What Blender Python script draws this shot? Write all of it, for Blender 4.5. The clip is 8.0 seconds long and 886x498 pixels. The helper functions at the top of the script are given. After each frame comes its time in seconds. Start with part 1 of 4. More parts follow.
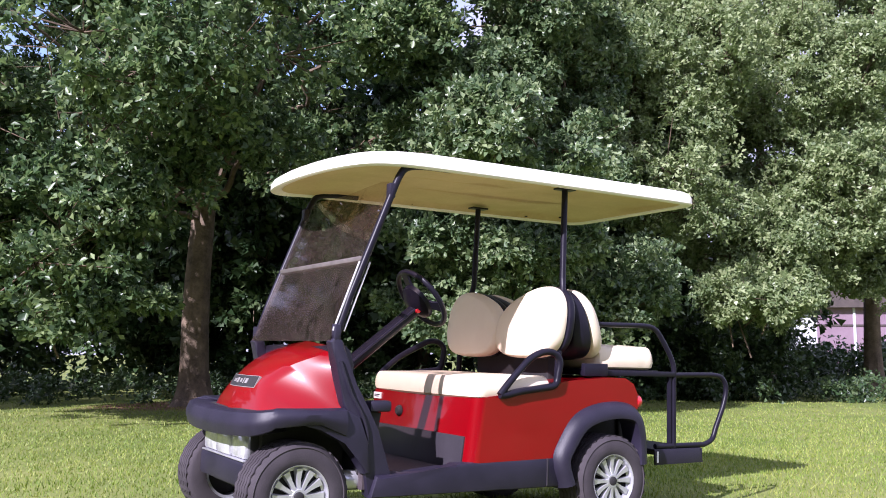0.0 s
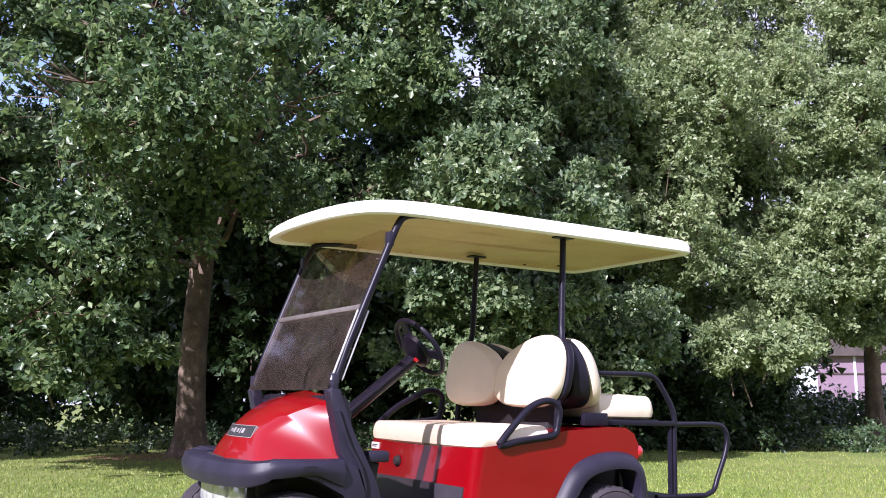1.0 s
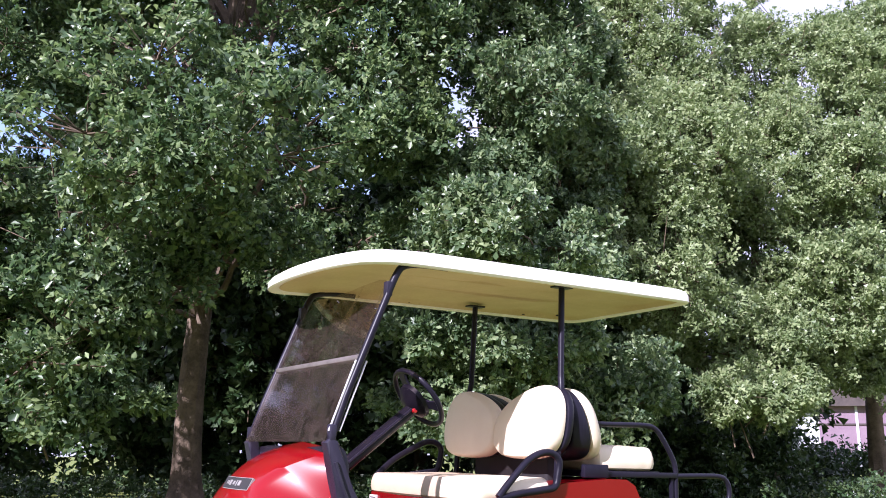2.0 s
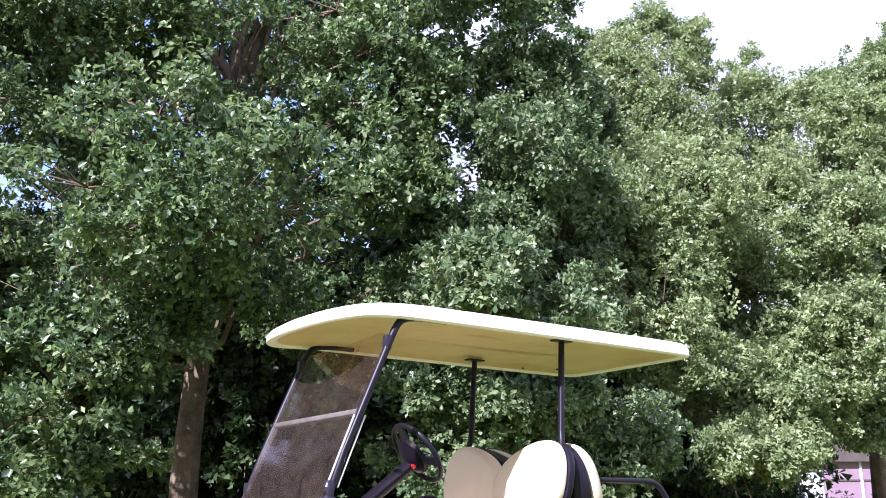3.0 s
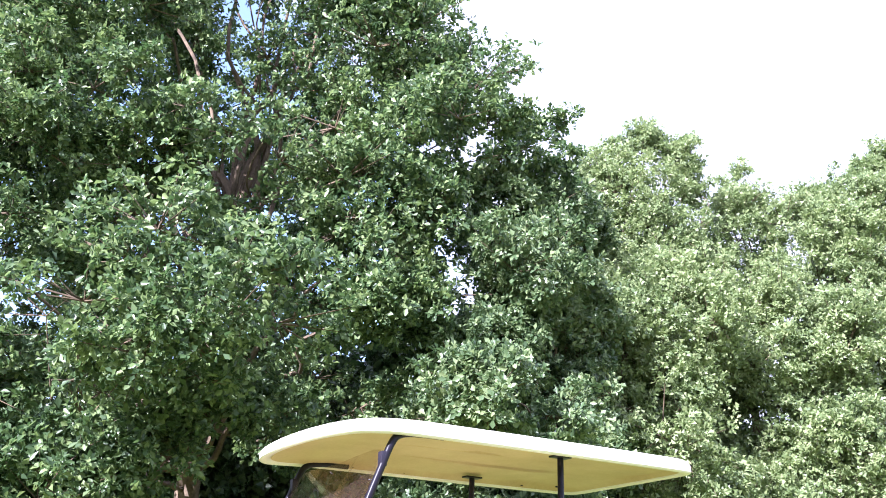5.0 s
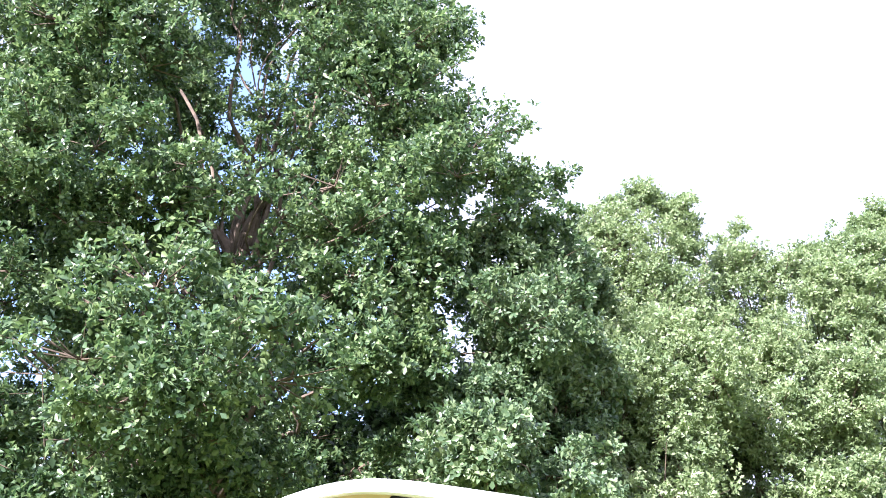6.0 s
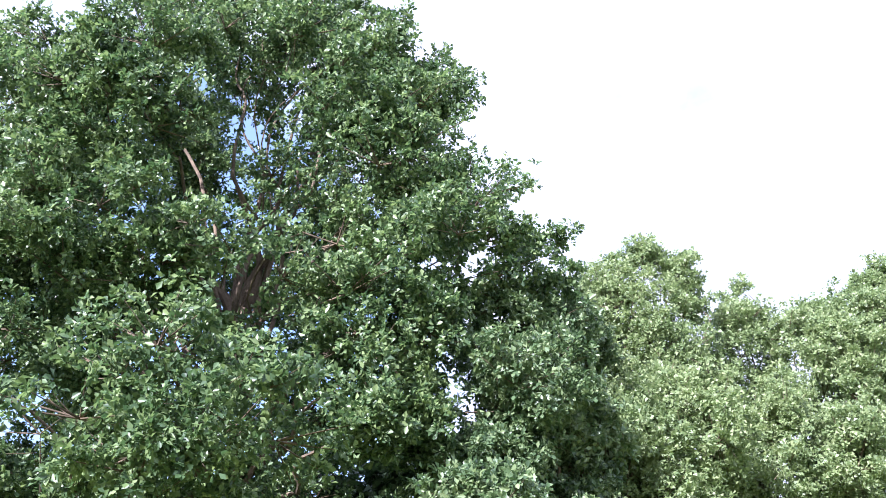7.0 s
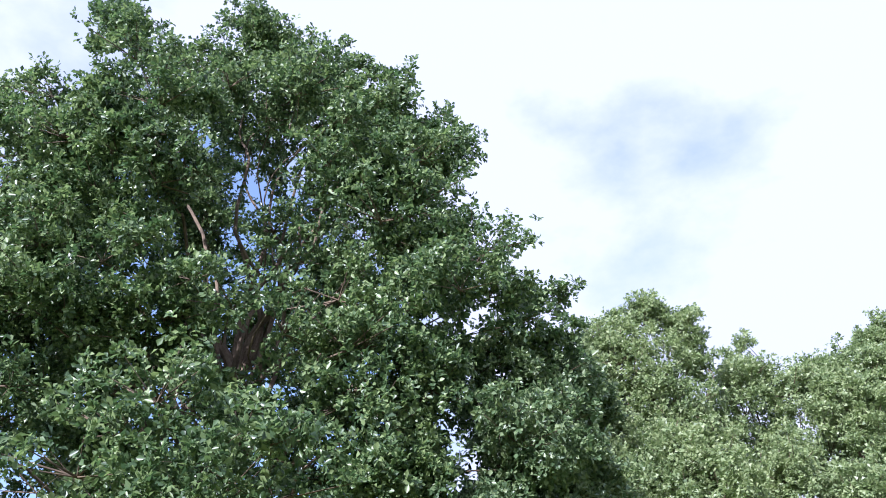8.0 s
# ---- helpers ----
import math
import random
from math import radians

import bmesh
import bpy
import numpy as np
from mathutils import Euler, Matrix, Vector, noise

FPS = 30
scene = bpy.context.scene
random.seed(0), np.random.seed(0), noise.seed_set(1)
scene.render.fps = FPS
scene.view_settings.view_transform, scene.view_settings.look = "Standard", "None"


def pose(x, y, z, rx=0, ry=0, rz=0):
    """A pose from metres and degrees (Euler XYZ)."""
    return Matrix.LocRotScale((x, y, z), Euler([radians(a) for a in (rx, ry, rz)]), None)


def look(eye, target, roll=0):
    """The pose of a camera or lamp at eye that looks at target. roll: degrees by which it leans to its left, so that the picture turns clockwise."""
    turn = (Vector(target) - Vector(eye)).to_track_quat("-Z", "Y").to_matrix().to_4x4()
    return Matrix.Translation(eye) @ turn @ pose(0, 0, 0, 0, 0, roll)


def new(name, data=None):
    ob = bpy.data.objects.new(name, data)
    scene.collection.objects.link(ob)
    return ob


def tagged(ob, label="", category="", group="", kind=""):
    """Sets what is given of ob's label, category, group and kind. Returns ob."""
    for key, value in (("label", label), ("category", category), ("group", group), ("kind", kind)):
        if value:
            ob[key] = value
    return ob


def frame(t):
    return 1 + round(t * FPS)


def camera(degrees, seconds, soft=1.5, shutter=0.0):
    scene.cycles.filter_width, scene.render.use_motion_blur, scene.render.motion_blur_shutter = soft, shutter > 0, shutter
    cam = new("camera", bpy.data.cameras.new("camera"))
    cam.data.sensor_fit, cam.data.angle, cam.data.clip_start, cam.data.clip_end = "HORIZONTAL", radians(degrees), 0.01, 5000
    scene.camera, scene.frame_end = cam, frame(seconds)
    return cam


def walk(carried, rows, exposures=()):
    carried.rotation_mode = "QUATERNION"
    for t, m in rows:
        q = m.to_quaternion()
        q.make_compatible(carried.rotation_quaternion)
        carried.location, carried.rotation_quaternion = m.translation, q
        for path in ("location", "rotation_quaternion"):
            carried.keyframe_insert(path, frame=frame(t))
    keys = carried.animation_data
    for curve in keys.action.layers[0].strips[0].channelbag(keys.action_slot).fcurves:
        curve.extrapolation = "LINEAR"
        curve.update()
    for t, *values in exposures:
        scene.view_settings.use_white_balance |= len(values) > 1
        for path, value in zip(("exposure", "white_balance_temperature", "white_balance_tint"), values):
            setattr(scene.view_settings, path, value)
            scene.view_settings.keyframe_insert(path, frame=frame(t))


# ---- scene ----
cam = camera(51.87, 8.0, soft=0.95)
EYE = (0.0, 0.0, 0.855)
TURNS = [
    (0.0, 96.62, 0.00, 0.00),
    (0.5, 98.20, 0.02, -0.06),
    (1.0, 99.66, 0.07, -0.09),
    (1.5, 101.21, 0.12, -0.14),
    (3.0, 106.13, 0.11, -0.22),
    (3.5, 107.97, 0.15, -0.25),
    (4.0, 109.70, 0.16, -0.29),
    (4.5, 111.45, 0.21, -0.35),
    (6.0, 116.89, 0.29, -0.46),
    (6.5, 118.70, 0.29, -0.42),
    (7.0, 120.52, 0.27, -0.34),
    (7.5, 122.28, 0.23, -0.30),
    (8.0, 124.04, 0.22, -0.24),
]
walk(cam, [(t, pose(*EYE, rx, ry, rz)) for t, rx, ry, rz in TURNS],
     [(0.0, 1.05, 5500, 31), (1.5, 1.15, 5480, 31), (3.0, 1.46, 5440, 29), (4.0, 1.80, 5420, 27), (6.0, 2.17, 5420, 23), (6.7, 1.97, 5380, 22), (7.4, 1.53, 5330, 21), (8.0, 1.20, 5290, 21)])

# ---- light ----
SUN = Vector((-0.465, -0.675, 0.57)).normalized()
SUN_AZ = math.atan2(SUN.x, SUN.y)
SUN_EL = math.asin(SUN.z)
world = bpy.data.worlds.new("sky")
scene.world = world
world.use_nodes = True


def node(tree_, kind_, **values):
    n = tree_.nodes.new(kind_)
    for key, value in values.items():
        if key in n.inputs:
            n.inputs[key].default_value = value
    return n


def build_sky():
    t = world.node_tree
    t.nodes.clear()
    out = node(t, "ShaderNodeOutputWorld")
    bg = node(t, "ShaderNodeBackground", Strength=0.14)
    sky = node(t, "ShaderNodeTexSky")
    sky.sky_type = "NISHITA"
    sky.sun_disc = False
    sky.sun_elevation, sky.sun_rotation = SUN_EL, SUN_AZ % (2 * math.pi)
    sky.air_density, sky.dust_density = 1.0, 1.5
    co = node(t, "ShaderNodeTexCoord")
    mp = node(t, "ShaderNodeMapping")
    mp.inputs["Location"].default_value = (0.35, 0.2, 0.1)
    mp.inputs["Scale"].default_value = (1.0, 1.0, 1.7)
    nz = node(t, "ShaderNodeTexNoise", Scale=2.6, Detail=7.0, Roughness=0.55)
    ramp = node(t, "ShaderNodeValToRGB")
    ramp.color_ramp.elements[0].position, ramp.color_ramp.elements[1].position = 0.40, 0.62
    ramp.color_ramp.elements[0].color = (0.12, 0.12, 0.12, 1)
    # a clearing in the clouds
    dist = node(t, "ShaderNodeVectorMath")
    dist.operation = "DISTANCE"
    dist.inputs[1].default_value = (0.215, 0.745, 0.630)
    clear = node(t, "ShaderNodeMapRange")
    clear.inputs["From Min"].default_value, clear.inputs["From Max"].default_value = 0.05, 0.19
    clear.inputs["To Min"].default_value, clear.inputs["To Max"].default_value = -0.08, 0.17
    dist_b = node(t, "ShaderNodeVectorMath")
    dist_b.operation = "DISTANCE"
    dist_b.inputs[1].default_value = (-0.26, 0.86, 0.42)
    clear_b = node(t, "ShaderNodeMapRange")
    clear_b.inputs["From Min"].default_value, clear_b.inputs["From Max"].default_value = 0.17, 0.34
    clear_b.inputs["To Min"].default_value, clear_b.inputs["To Max"].default_value = -0.30, 0.0
    both = node(t, "ShaderNodeMath")
    both.operation = "ADD"
    t.links.new(co.outputs["Generated"], dist_b.inputs[0])
    t.links.new(dist_b.outputs["Value"], clear_b.inputs["Value"])
    t.links.new(clear.outputs[0], both.inputs[0])
    t.links.new(clear_b.outputs[0], both.inputs[1])
    total = node(t, "ShaderNodeMath")
    total.operation = "ADD"
    t.links.new(co.outputs["Generated"], dist.inputs[0])
    t.links.new(dist.outputs["Value"], clear.inputs["Value"])
    t.links.new(nz.outputs["Fac"], total.inputs[0])
    t.links.new(both.outputs[0], total.inputs[1])
    mix = node(t, "ShaderNodeMix")
    mix.data_type = "RGBA"
    mix.inputs[7].default_value = (3.25, 3.25, 3.6, 1)
    t.links.new(co.outputs["Generated"], mp.inputs["Vector"])
    t.links.new(mp.outputs[0], nz.inputs["Vector"])
    t.links.new(total.outputs[0], ramp.inputs["Fac"])
    t.links.new(ramp.outputs["Color"], mix.inputs[0])
    t.links.new(sky.outputs["Color"], mix.inputs[6])
    t.links.new(mix.outputs[2], bg.inputs["Color"])
    t.links.new(bg.outputs[0], out.inputs["Surface"])


build_sky()
sun_data = bpy.data.lights.new("sun", "SUN")
sun_data.energy, sun_data.angle, sun_data.color = 4.9, radians(0.55), (1.0, 0.93, 0.82)
sun = new("sun", sun_data)
sun.matrix_world = look(SUN * 60, (0, 0, 0))


# ---- materials ----
def surface(name, a, b, scale=8.0, rough=0.5, metal=0.0, bump=0.0, fine=120.0, coat=0.0, rough_b=None, spec=0.5):
    """A noise-mottled surface: two colours mixed at two scales, with fine relief."""
    m = bpy.data.materials.new(name)
    m.use_nodes = True
    t = m.node_tree
    p = t.nodes["Principled BSDF"]
    co = node(t, "ShaderNodeTexCoord")
    n1 = node(t, "ShaderNodeTexNoise", Scale=scale, Detail=5.0, Roughness=0.6)
    n2 = node(t, "ShaderNodeTexNoise", Scale=fine, Detail=3.0, Roughness=0.6)
    for n in (n1, n2):
        t.links.new(co.outputs["Object"], n.inputs["Vector"])
    add = node(t, "ShaderNodeMath")
    add.operation = "MULTIPLY_ADD"
    add.inputs[1].default_value = 0.35
    t.links.new(n2.outputs["Fac"], add.inputs[0])
    t.links.new(n1.outputs["Fac"], add.inputs[2])
    ramp = node(t, "ShaderNodeValToRGB")
    e = ramp.color_ramp.elements
    e[0].position, e[1].position = 0.45, 0.9
    e[0].color, e[1].color = (*a, 1), (*b, 1)
    t.links.new(add.outputs[0], ramp.inputs["Fac"])
    t.links.new(ramp.outputs["Color"], p.inputs["Base Color"])
    p.inputs["Roughness"].default_value = rough
    p.inputs["Metallic"].default_value = metal
    p.inputs["Coat Weight"].default_value = coat
    p.inputs["Coat Roughness"].default_value = 0.045
    p.inputs["Specular IOR Level"].default_value = spec
    if rough_b is not None:
        mr = node(t, "ShaderNodeMapRange")
        mr.inputs["To Min"].default_value, mr.inputs["To Max"].default_value = rough, rough_b
        t.links.new(n1.outputs["Fac"], mr.inputs["Value"])
        t.links.new(mr.outputs[0], p.inputs["Roughness"])
    if bump:
        bp = node(t, "ShaderNodeBump", Strength=bump, Distance=0.01)
        t.links.new(n2.outputs["Fac"], bp.inputs["Height"])
        t.links.new(bp.outputs[0], p.inputs["Normal"])
    return m


def leaf_material(name, dark, mid, light, glow=0.3, rough=0.36):
    m = bpy.data.materials.new(name)
    m.use_nodes = True
    t = m.node_tree
    p = t.nodes["Principled BSDF"]
    geo = node(t, "ShaderNodeNewGeometry")
    co = node(t, "ShaderNodeTexCoord")
    nz = node(t, "ShaderNodeTexNoise", Scale=0.9, Detail=3.0)
    t.links.new(co.outputs["Object"], nz.inputs["Vector"])
    ma = node(t, "ShaderNodeMath")
    ma.operation = "MULTIPLY_ADD"
    ma.inputs[1].default_value = 0.55
    t.links.new(geo.outputs["Random Per Island"], ma.inputs[0])
    half = node(t, "ShaderNodeMath")
    half.operation = "MULTIPLY"
    half.inputs[1].default_value = 0.6
    t.links.new(nz.outputs["Fac"], half.inputs[0])
    t.links.new(half.outputs[0], ma.inputs[2])
    ramp = node(t, "ShaderNodeValToRGB")
    e = ramp.color_ramp.elements
    e[0].position, e[1].position = 0.15, 0.85
    e[0].color, e[1].color = (*dark, 1), (*light, 1)
    k = e.new(0.5)
    k.color = (*mid, 1)
    t.links.new(ma.outputs[0], ramp.inputs["Fac"])
    t.links.new(ramp.outputs["Color"], p.inputs["Base Color"])
    p.inputs["Roughness"].default_value = rough
    tr = node(t, "ShaderNodeBsdfTranslucent")
    hs = node(t, "ShaderNodeHueSaturation", Saturation=1.15, Value=1.3)
    t.links.new(ramp.outputs["Color"], hs.inputs["Color"])
    t.links.new(hs.outputs[0], tr.inputs["Color"])
    mx = node(t, "ShaderNodeMixShader")
    mx.inputs[0].default_value = glow
    t.links.new(p.outputs[0], mx.inputs[1])
    t.links.new(tr.outputs[0], mx.inputs[2])
    t.links.new(mx.outputs[0], t.nodes["Material Output"].inputs["Surface"])
    return m


def tinted_glass(name, tint, dust):
    m = bpy.data.materials.new(name)
    m.use_nodes = True
    t = m.node_tree
    t.nodes.remove(t.nodes["Principled BSDF"])
    tr = node(t, "ShaderNodeBsdfTransparent")
    tr.inputs["Color"].default_value = (*tint, 1)
    df = node(t, "ShaderNodeBsdfDiffuse")
    df.inputs["Color"].default_value = (0.40, 0.28, 0.24, 1)
    co = node(t, "ShaderNodeTexCoord")
    nz = node(t, "ShaderNodeTexNoise", Scale=11.0, Detail=7.0, Roughness=0.72, Distortion=1.2)
    t.links.new(co.outputs["Object"], nz.inputs["Vector"])
    mr = node(t, "ShaderNodeMapRange")
    mr.inputs["From Min"].default_value, mr.inputs["From Max"].default_value = 0.35, 0.75
    mr.inputs["To Min"].default_value, mr.inputs["To Max"].default_value = dust * 0.3, dust * 2.2
    t.links.new(nz.outputs["Fac"], mr.inputs["Value"])
    m1 = node(t, "ShaderNodeMixShader")
    t.links.new(mr.outputs[0], m1.inputs[0])
    t.links.new(tr.outputs[0], m1.inputs[1])
    t.links.new(df.outputs[0], m1.inputs[2])
    gl = node(t, "ShaderNodeBsdfGlossy", Roughness=0.06)
    fr = node(t, "ShaderNodeFresnel", IOR=1.45)
    m2 = node(t, "ShaderNodeMixShader")
    t.links.new(fr.outputs[0], m2.inputs[0])
    t.links.new(m1.outputs[0], m2.inputs[1])
    t.links.new(gl.outputs[0], m2.inputs[2])
    t.links.new(m2.outputs[0], t.nodes["Material Output"].inputs["Surface"])
    return m


RED = surface("red_paint", (0.185, 0.0012, 0.003), (0.220, 0.0018, 0.005), 3, 0.30, 0.0, coat=0.7, fine=900, spec=0.1)
PLASTIC = surface("black_plastic", (0.011, 0.009, 0.020), (0.022, 0.018, 0.036), 6, 0.40, bump=0.12, fine=500, rough_b=0.55, spec=0.4)
FRAME = surface("black_frame_paint", (0.008, 0.007, 0.014), (0.014, 0.012, 0.022), 10, 0.36, bump=0.04, fine=300, spec=0.2)
RUBBER = surface("tyre_rubber", (0.028, 0.022, 0.028), (0.056, 0.046, 0.055), 9, 0.75, bump=0.15, fine=250, rough_b=0.9)
ALLOY = surface("machined_alloy", (0.48, 0.48, 0.51), (0.60, 0.60, 0.64), 20, 0.30, 0.6, fine=300)
DARK = surface("dark_cavity", (0.012, 0.011, 0.012), (0.022, 0.020, 0.022), 10, 0.8)
VINYL = surface("cream_vinyl", (0.74, 0.63, 0.47), (0.80, 0.70, 0.54), 5, 0.45, bump=0.10, fine=420)
CANOPY = surface("cream_canopy", (0.82, 0.78, 0.68), (0.88, 0.84, 0.75), 2.5, 0.38, bump=0.02, fine=90)
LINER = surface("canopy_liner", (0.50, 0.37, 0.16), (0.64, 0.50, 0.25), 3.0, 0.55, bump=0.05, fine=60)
LENS = surface("clear_lens", (0.42, 0.42, 0.45), (0.70, 0.70, 0.74), 18, 0.12, 0.35, bump=0.05, fine=80)
MAT = surface("floor_mat", (0.040, 0.030, 0.036), (0.070, 0.052, 0.060), 12, 0.8, bump=0.3, fine=160)
KICK = surface("grey_kick_plate", (0.026, 0.022, 0.029), (0.040, 0.035, 0.044), 7, 0.5, bump=0.1, fine=300)
TAIL = surface("red_lens", (0.50, 0.01, 0.02), (0.62, 0.02, 0.03), 20, 0.15, coat=1.0)
WHITE = surface("white_sticker", (0.72, 0.70, 0.70), (0.80, 0.78, 0.78), 30, 0.5)
SILVER = surface("silver_print", (0.36, 0.33, 0.32), (0.46, 0.43, 0.42), 30, 0.4, 0.5)
GLASS = tinted_glass("tinted_acrylic", (0.88, 0.81, 0.79), 0.05)
EDGE = surface("acrylic_edge", (0.10, 0.085, 0.08), (0.16, 0.14, 0.13), 20, 0.35)
CHANNEL = surface("bright_channel", (0.62, 0.60, 0.62), (0.72, 0.70, 0.72), 20, 0.25, 0.3)
BARK = surface("oak_bark", (0.058, 0.042, 0.031), (0.235, 0.172, 0.118), 3.5, 0.9, bump=1.0, fine=26)
TWIG = surface("twig_bark", (0.05, 0.036, 0.026), (0.19, 0.135, 0.085), 4, 0.85, bump=0.6, fine=40)
OAK = leaf_material("oak_leaf", (0.027, 0.051, 0.027), (0.088, 0.146, 0.062), (0.250, 0.322, 0.140), 0.36, 0.36)
OAK_B = leaf_material("young_oak_leaf", (0.032, 0.060, 0.031), (0.112, 0.174, 0.080), (0.285, 0.350, 0.178), 0.36, 0.36)
ALDER = leaf_material("yellow_green_leaf", (0.076, 0.120, 0.056), (0.203, 0.268, 0.118), (0.362, 0.418, 0.214), 0.38, 0.42)
# dark leaf for foliage beneath and behind the trees; shade put into its colour
SHADE_LEAF = leaf_material("shade_leaf", (0.022, 0.046, 0.018), (0.042, 0.080, 0.030), (0.090, 0.130, 0.052), 0.2)


def ground_material():
    m = surface("lawn_soil", (0.085, 0.130, 0.024), (0.225, 0.240, 0.072), 0.55, 0.95, bump=0.6, fine=42, spec=0.2)
    t = m.node_tree
    p = t.nodes["Principled BSDF"]
    lawn = p.inputs["Base Color"].links[0].from_socket
    co = node(t, "ShaderNodeTexCoord")
    sub = node(t, "ShaderNodeVectorMath")
    sub.operation = "DISTANCE"
    sub.inputs[1].default_value = (-4.6, 15.4, 0)
    nz = node(t, "ShaderNodeTexNoise", Scale=1.4, Detail=5.0)
    t.links.new(co.outputs["Object"], sub.inputs[0])
    t.links.new(co.outputs["Object"], nz.inputs["Vector"])
    ma = node(t, "ShaderNodeMath")
    ma.operation = "MULTIPLY_ADD"
    ma.inputs[1].default_value = 1.9
    t.links.new(nz.outputs["Fac"], ma.inputs[0])
    t.links.new(sub.outputs["Value"], ma.inputs[2])
    mr = node(t, "ShaderNodeMapRange")
    mr.inputs["From Min"].default_value, mr.inputs["From Max"].default_value = 2.6, 1.9
    t.links.new(ma.outputs[0], mr.inputs["Value"])
    mix = node(t, "ShaderNodeMix")
    mix.data_type = "RGBA"
    mix.inputs[7].default_value = (0.16, 0.085, 0.05, 1)
    t.links.new(mr.outputs[0], mix.inputs[0])
    t.links.new(lawn, mix.inputs[6])
    t.links.new(mix.outputs[2], p.inputs["Base Color"])
    return m


LAWN = ground_material()
BLADE = leaf_material("grass_blade", (0.100, 0.172, 0.022), (0.185, 0.260, 0.040), (0.315, 0.345, 0.080), 0.3, 0.6)
WALL = surface("lilac_render", (0.19, 0.125, 0.17), (0.25, 0.175, 0.225), 1.2, 0.8, bump=0.2, fine=20)
WHITEWALL = surface("white_render", (0.50, 0.52, 0.56), (0.60, 0.62, 0.66), 1.2, 0.7)
TILE = surface("roof_tile", (0.05, 0.04, 0.04), (0.09, 0.07, 0.065), 3, 0.8, bump=0.3, fine=14)


# ---- building helpers ----
def mesh_object(name, bm, material, smooth=True):
    me = bpy.data.meshes.new(name)
    bmesh.ops.recalc_face_normals(bm, faces=bm.faces)
    bm.to_mesh(me)
    bm.free()
    me.materials.append(material)
    if smooth:
        me.shade_smooth()
        me.set_sharp_from_angle(angle=radians(38))
    return new(name, me)


def part(name, bm, material, parent, label="", smooth=True):
    ob = mesh_object(name, bm, material, smooth)
    ob.parent = parent
    if label:
        ob["label"] = label
    return ob


def holder(name, parent=None, m=None):
    ob = new(name)
    ob.empty_display_size = 0.1
    ob.parent = parent
    if m is not None:
        ob.matrix_basis = m
    return ob


def loft(bm, rings, closed=True, cap=True):
    rows = [[bm.verts.new(p) for p in ring] for ring in rings]
    n = len(rows[0])
    for a, b in zip(rows, rows[1:]):
        for i in range(n if closed else n - 1):
            j = (i + 1) % n
            bm.faces.new((a[i], a[j], b[j], b[i]))
    if cap and closed:
        bm.faces.new(rows[0])
        bm.faces.new(list(reversed(rows[-1])))
    return rows


def box(bm, x0, x1, y0, y1, z0, z1, bevel=0.0):
    geo = bmesh.ops.create_cube(bm, size=1.0, matrix=Matrix.Translation(((x0 + x1) / 2, (y0 + y1) / 2, (z0 + z1) / 2))
                                @ Matrix.Diagonal((abs(x1 - x0), abs(y1 - y0), abs(z1 - z0), 1)))
    if bevel:
        edges = {e for v in geo["verts"] for e in v.link_edges}
        bmesh.ops.bevel(bm, geom=list(edges), offset=bevel, segments=2, profile=0.5, affect="EDGES")
    return bm


def smooth_line(points, steps=6):
    """Catmull-Rom through the points."""
    p = [Vector(q) for q in points]
    p = [p[0] * 2 - p[1], *p, p[-1] * 2 - p[-2]]
    out = []
    for a, b, c, d in zip(p, p[1:], p[2:], p[3:]):
        for k in range(steps):
            t = k / steps
            out.append(0.5 * ((2 * b) + (c - a) * t + (2 * a - 5 * b + 4 * c - d) * t * t + (3 * b - a - 3 * c + d) * t ** 3))
    out.append(p[-2])
    return out


def tube(bm, points, radius, sides=10, radii=None, flat=1.0):
    pts = [Vector(q) for q in points]
    rings = []
    ref = Vector((0.13, 0.97, 0.2))
    for i, q in enumerate(pts):
        d = (pts[min(i + 1, len(pts) - 1)] - pts[max(i - 1, 0)]).normalized()
        u = d.cross(ref)
        if u.length < 1e-3:
            u = d.cross(Vector((1, 0, 0)))
        u.normalize()
        w = d.cross(u)
        r = radii[i] if radii else radius
        rings.append([q + (u * math.cos(a) + w * math.sin(a) * flat) * r for a in (2 * math.pi * k / sides for k in range(sides))])
    loft(bm, rings)
    return bm


def slab(bm, outline, y0, y1, bevel=0.006):
    """A plate cut to an outline in x and z, from y0 to y1."""
    a = [bm.verts.new((x, y0, z)) for x, z in outline]
    b = [bm.verts.new((x, y1, z)) for x, z in outline]
    n = len(a)
    faces = [bm.faces.new(a), bm.faces.new(list(reversed(b)))]
    for i in range(n):
        j = (i + 1) % n
        bm.faces.new((a[i], b[i], b[j], a[j]))
    if bevel:
        edges = {e for f in faces for e in f.edges}
        bmesh.ops.bevel(bm, geom=list(edges), offset=bevel, segments=2, profile=0.5, affect="EDGES")
    return bm


def pillow(bm, outline, place, depth, inset=0.16, crown=0.12):
    """A padded cushion: an outline in (u, v), placed by place(u, v, d) with rounded edges."""
    cu = sum(u for u, v in outline) / len(outline)
    cv = sum(v for u, v in outline) / len(outline)
    steps = [(0.93, 0.0), (0.985, 0.10), (1.0, 0.3)] + [
        (1 - inset * (1 - math.cos(a)), 0.3 + 0.7 * math.sin(a)) for a in (radians(k) for k in (20, 40, 60, 75, 90))]
    steps += [(1 - inset - 0.25, 1.0 + crown * 0.6), (1 - inset - 0.55, 1.0 + crown)]
    rings = [[place(cu + (u - cu) * s, cv + (v - cv) * s, d * depth) for u, v in outline] for s, d in steps]
    loft(bm, rings)
    return bm


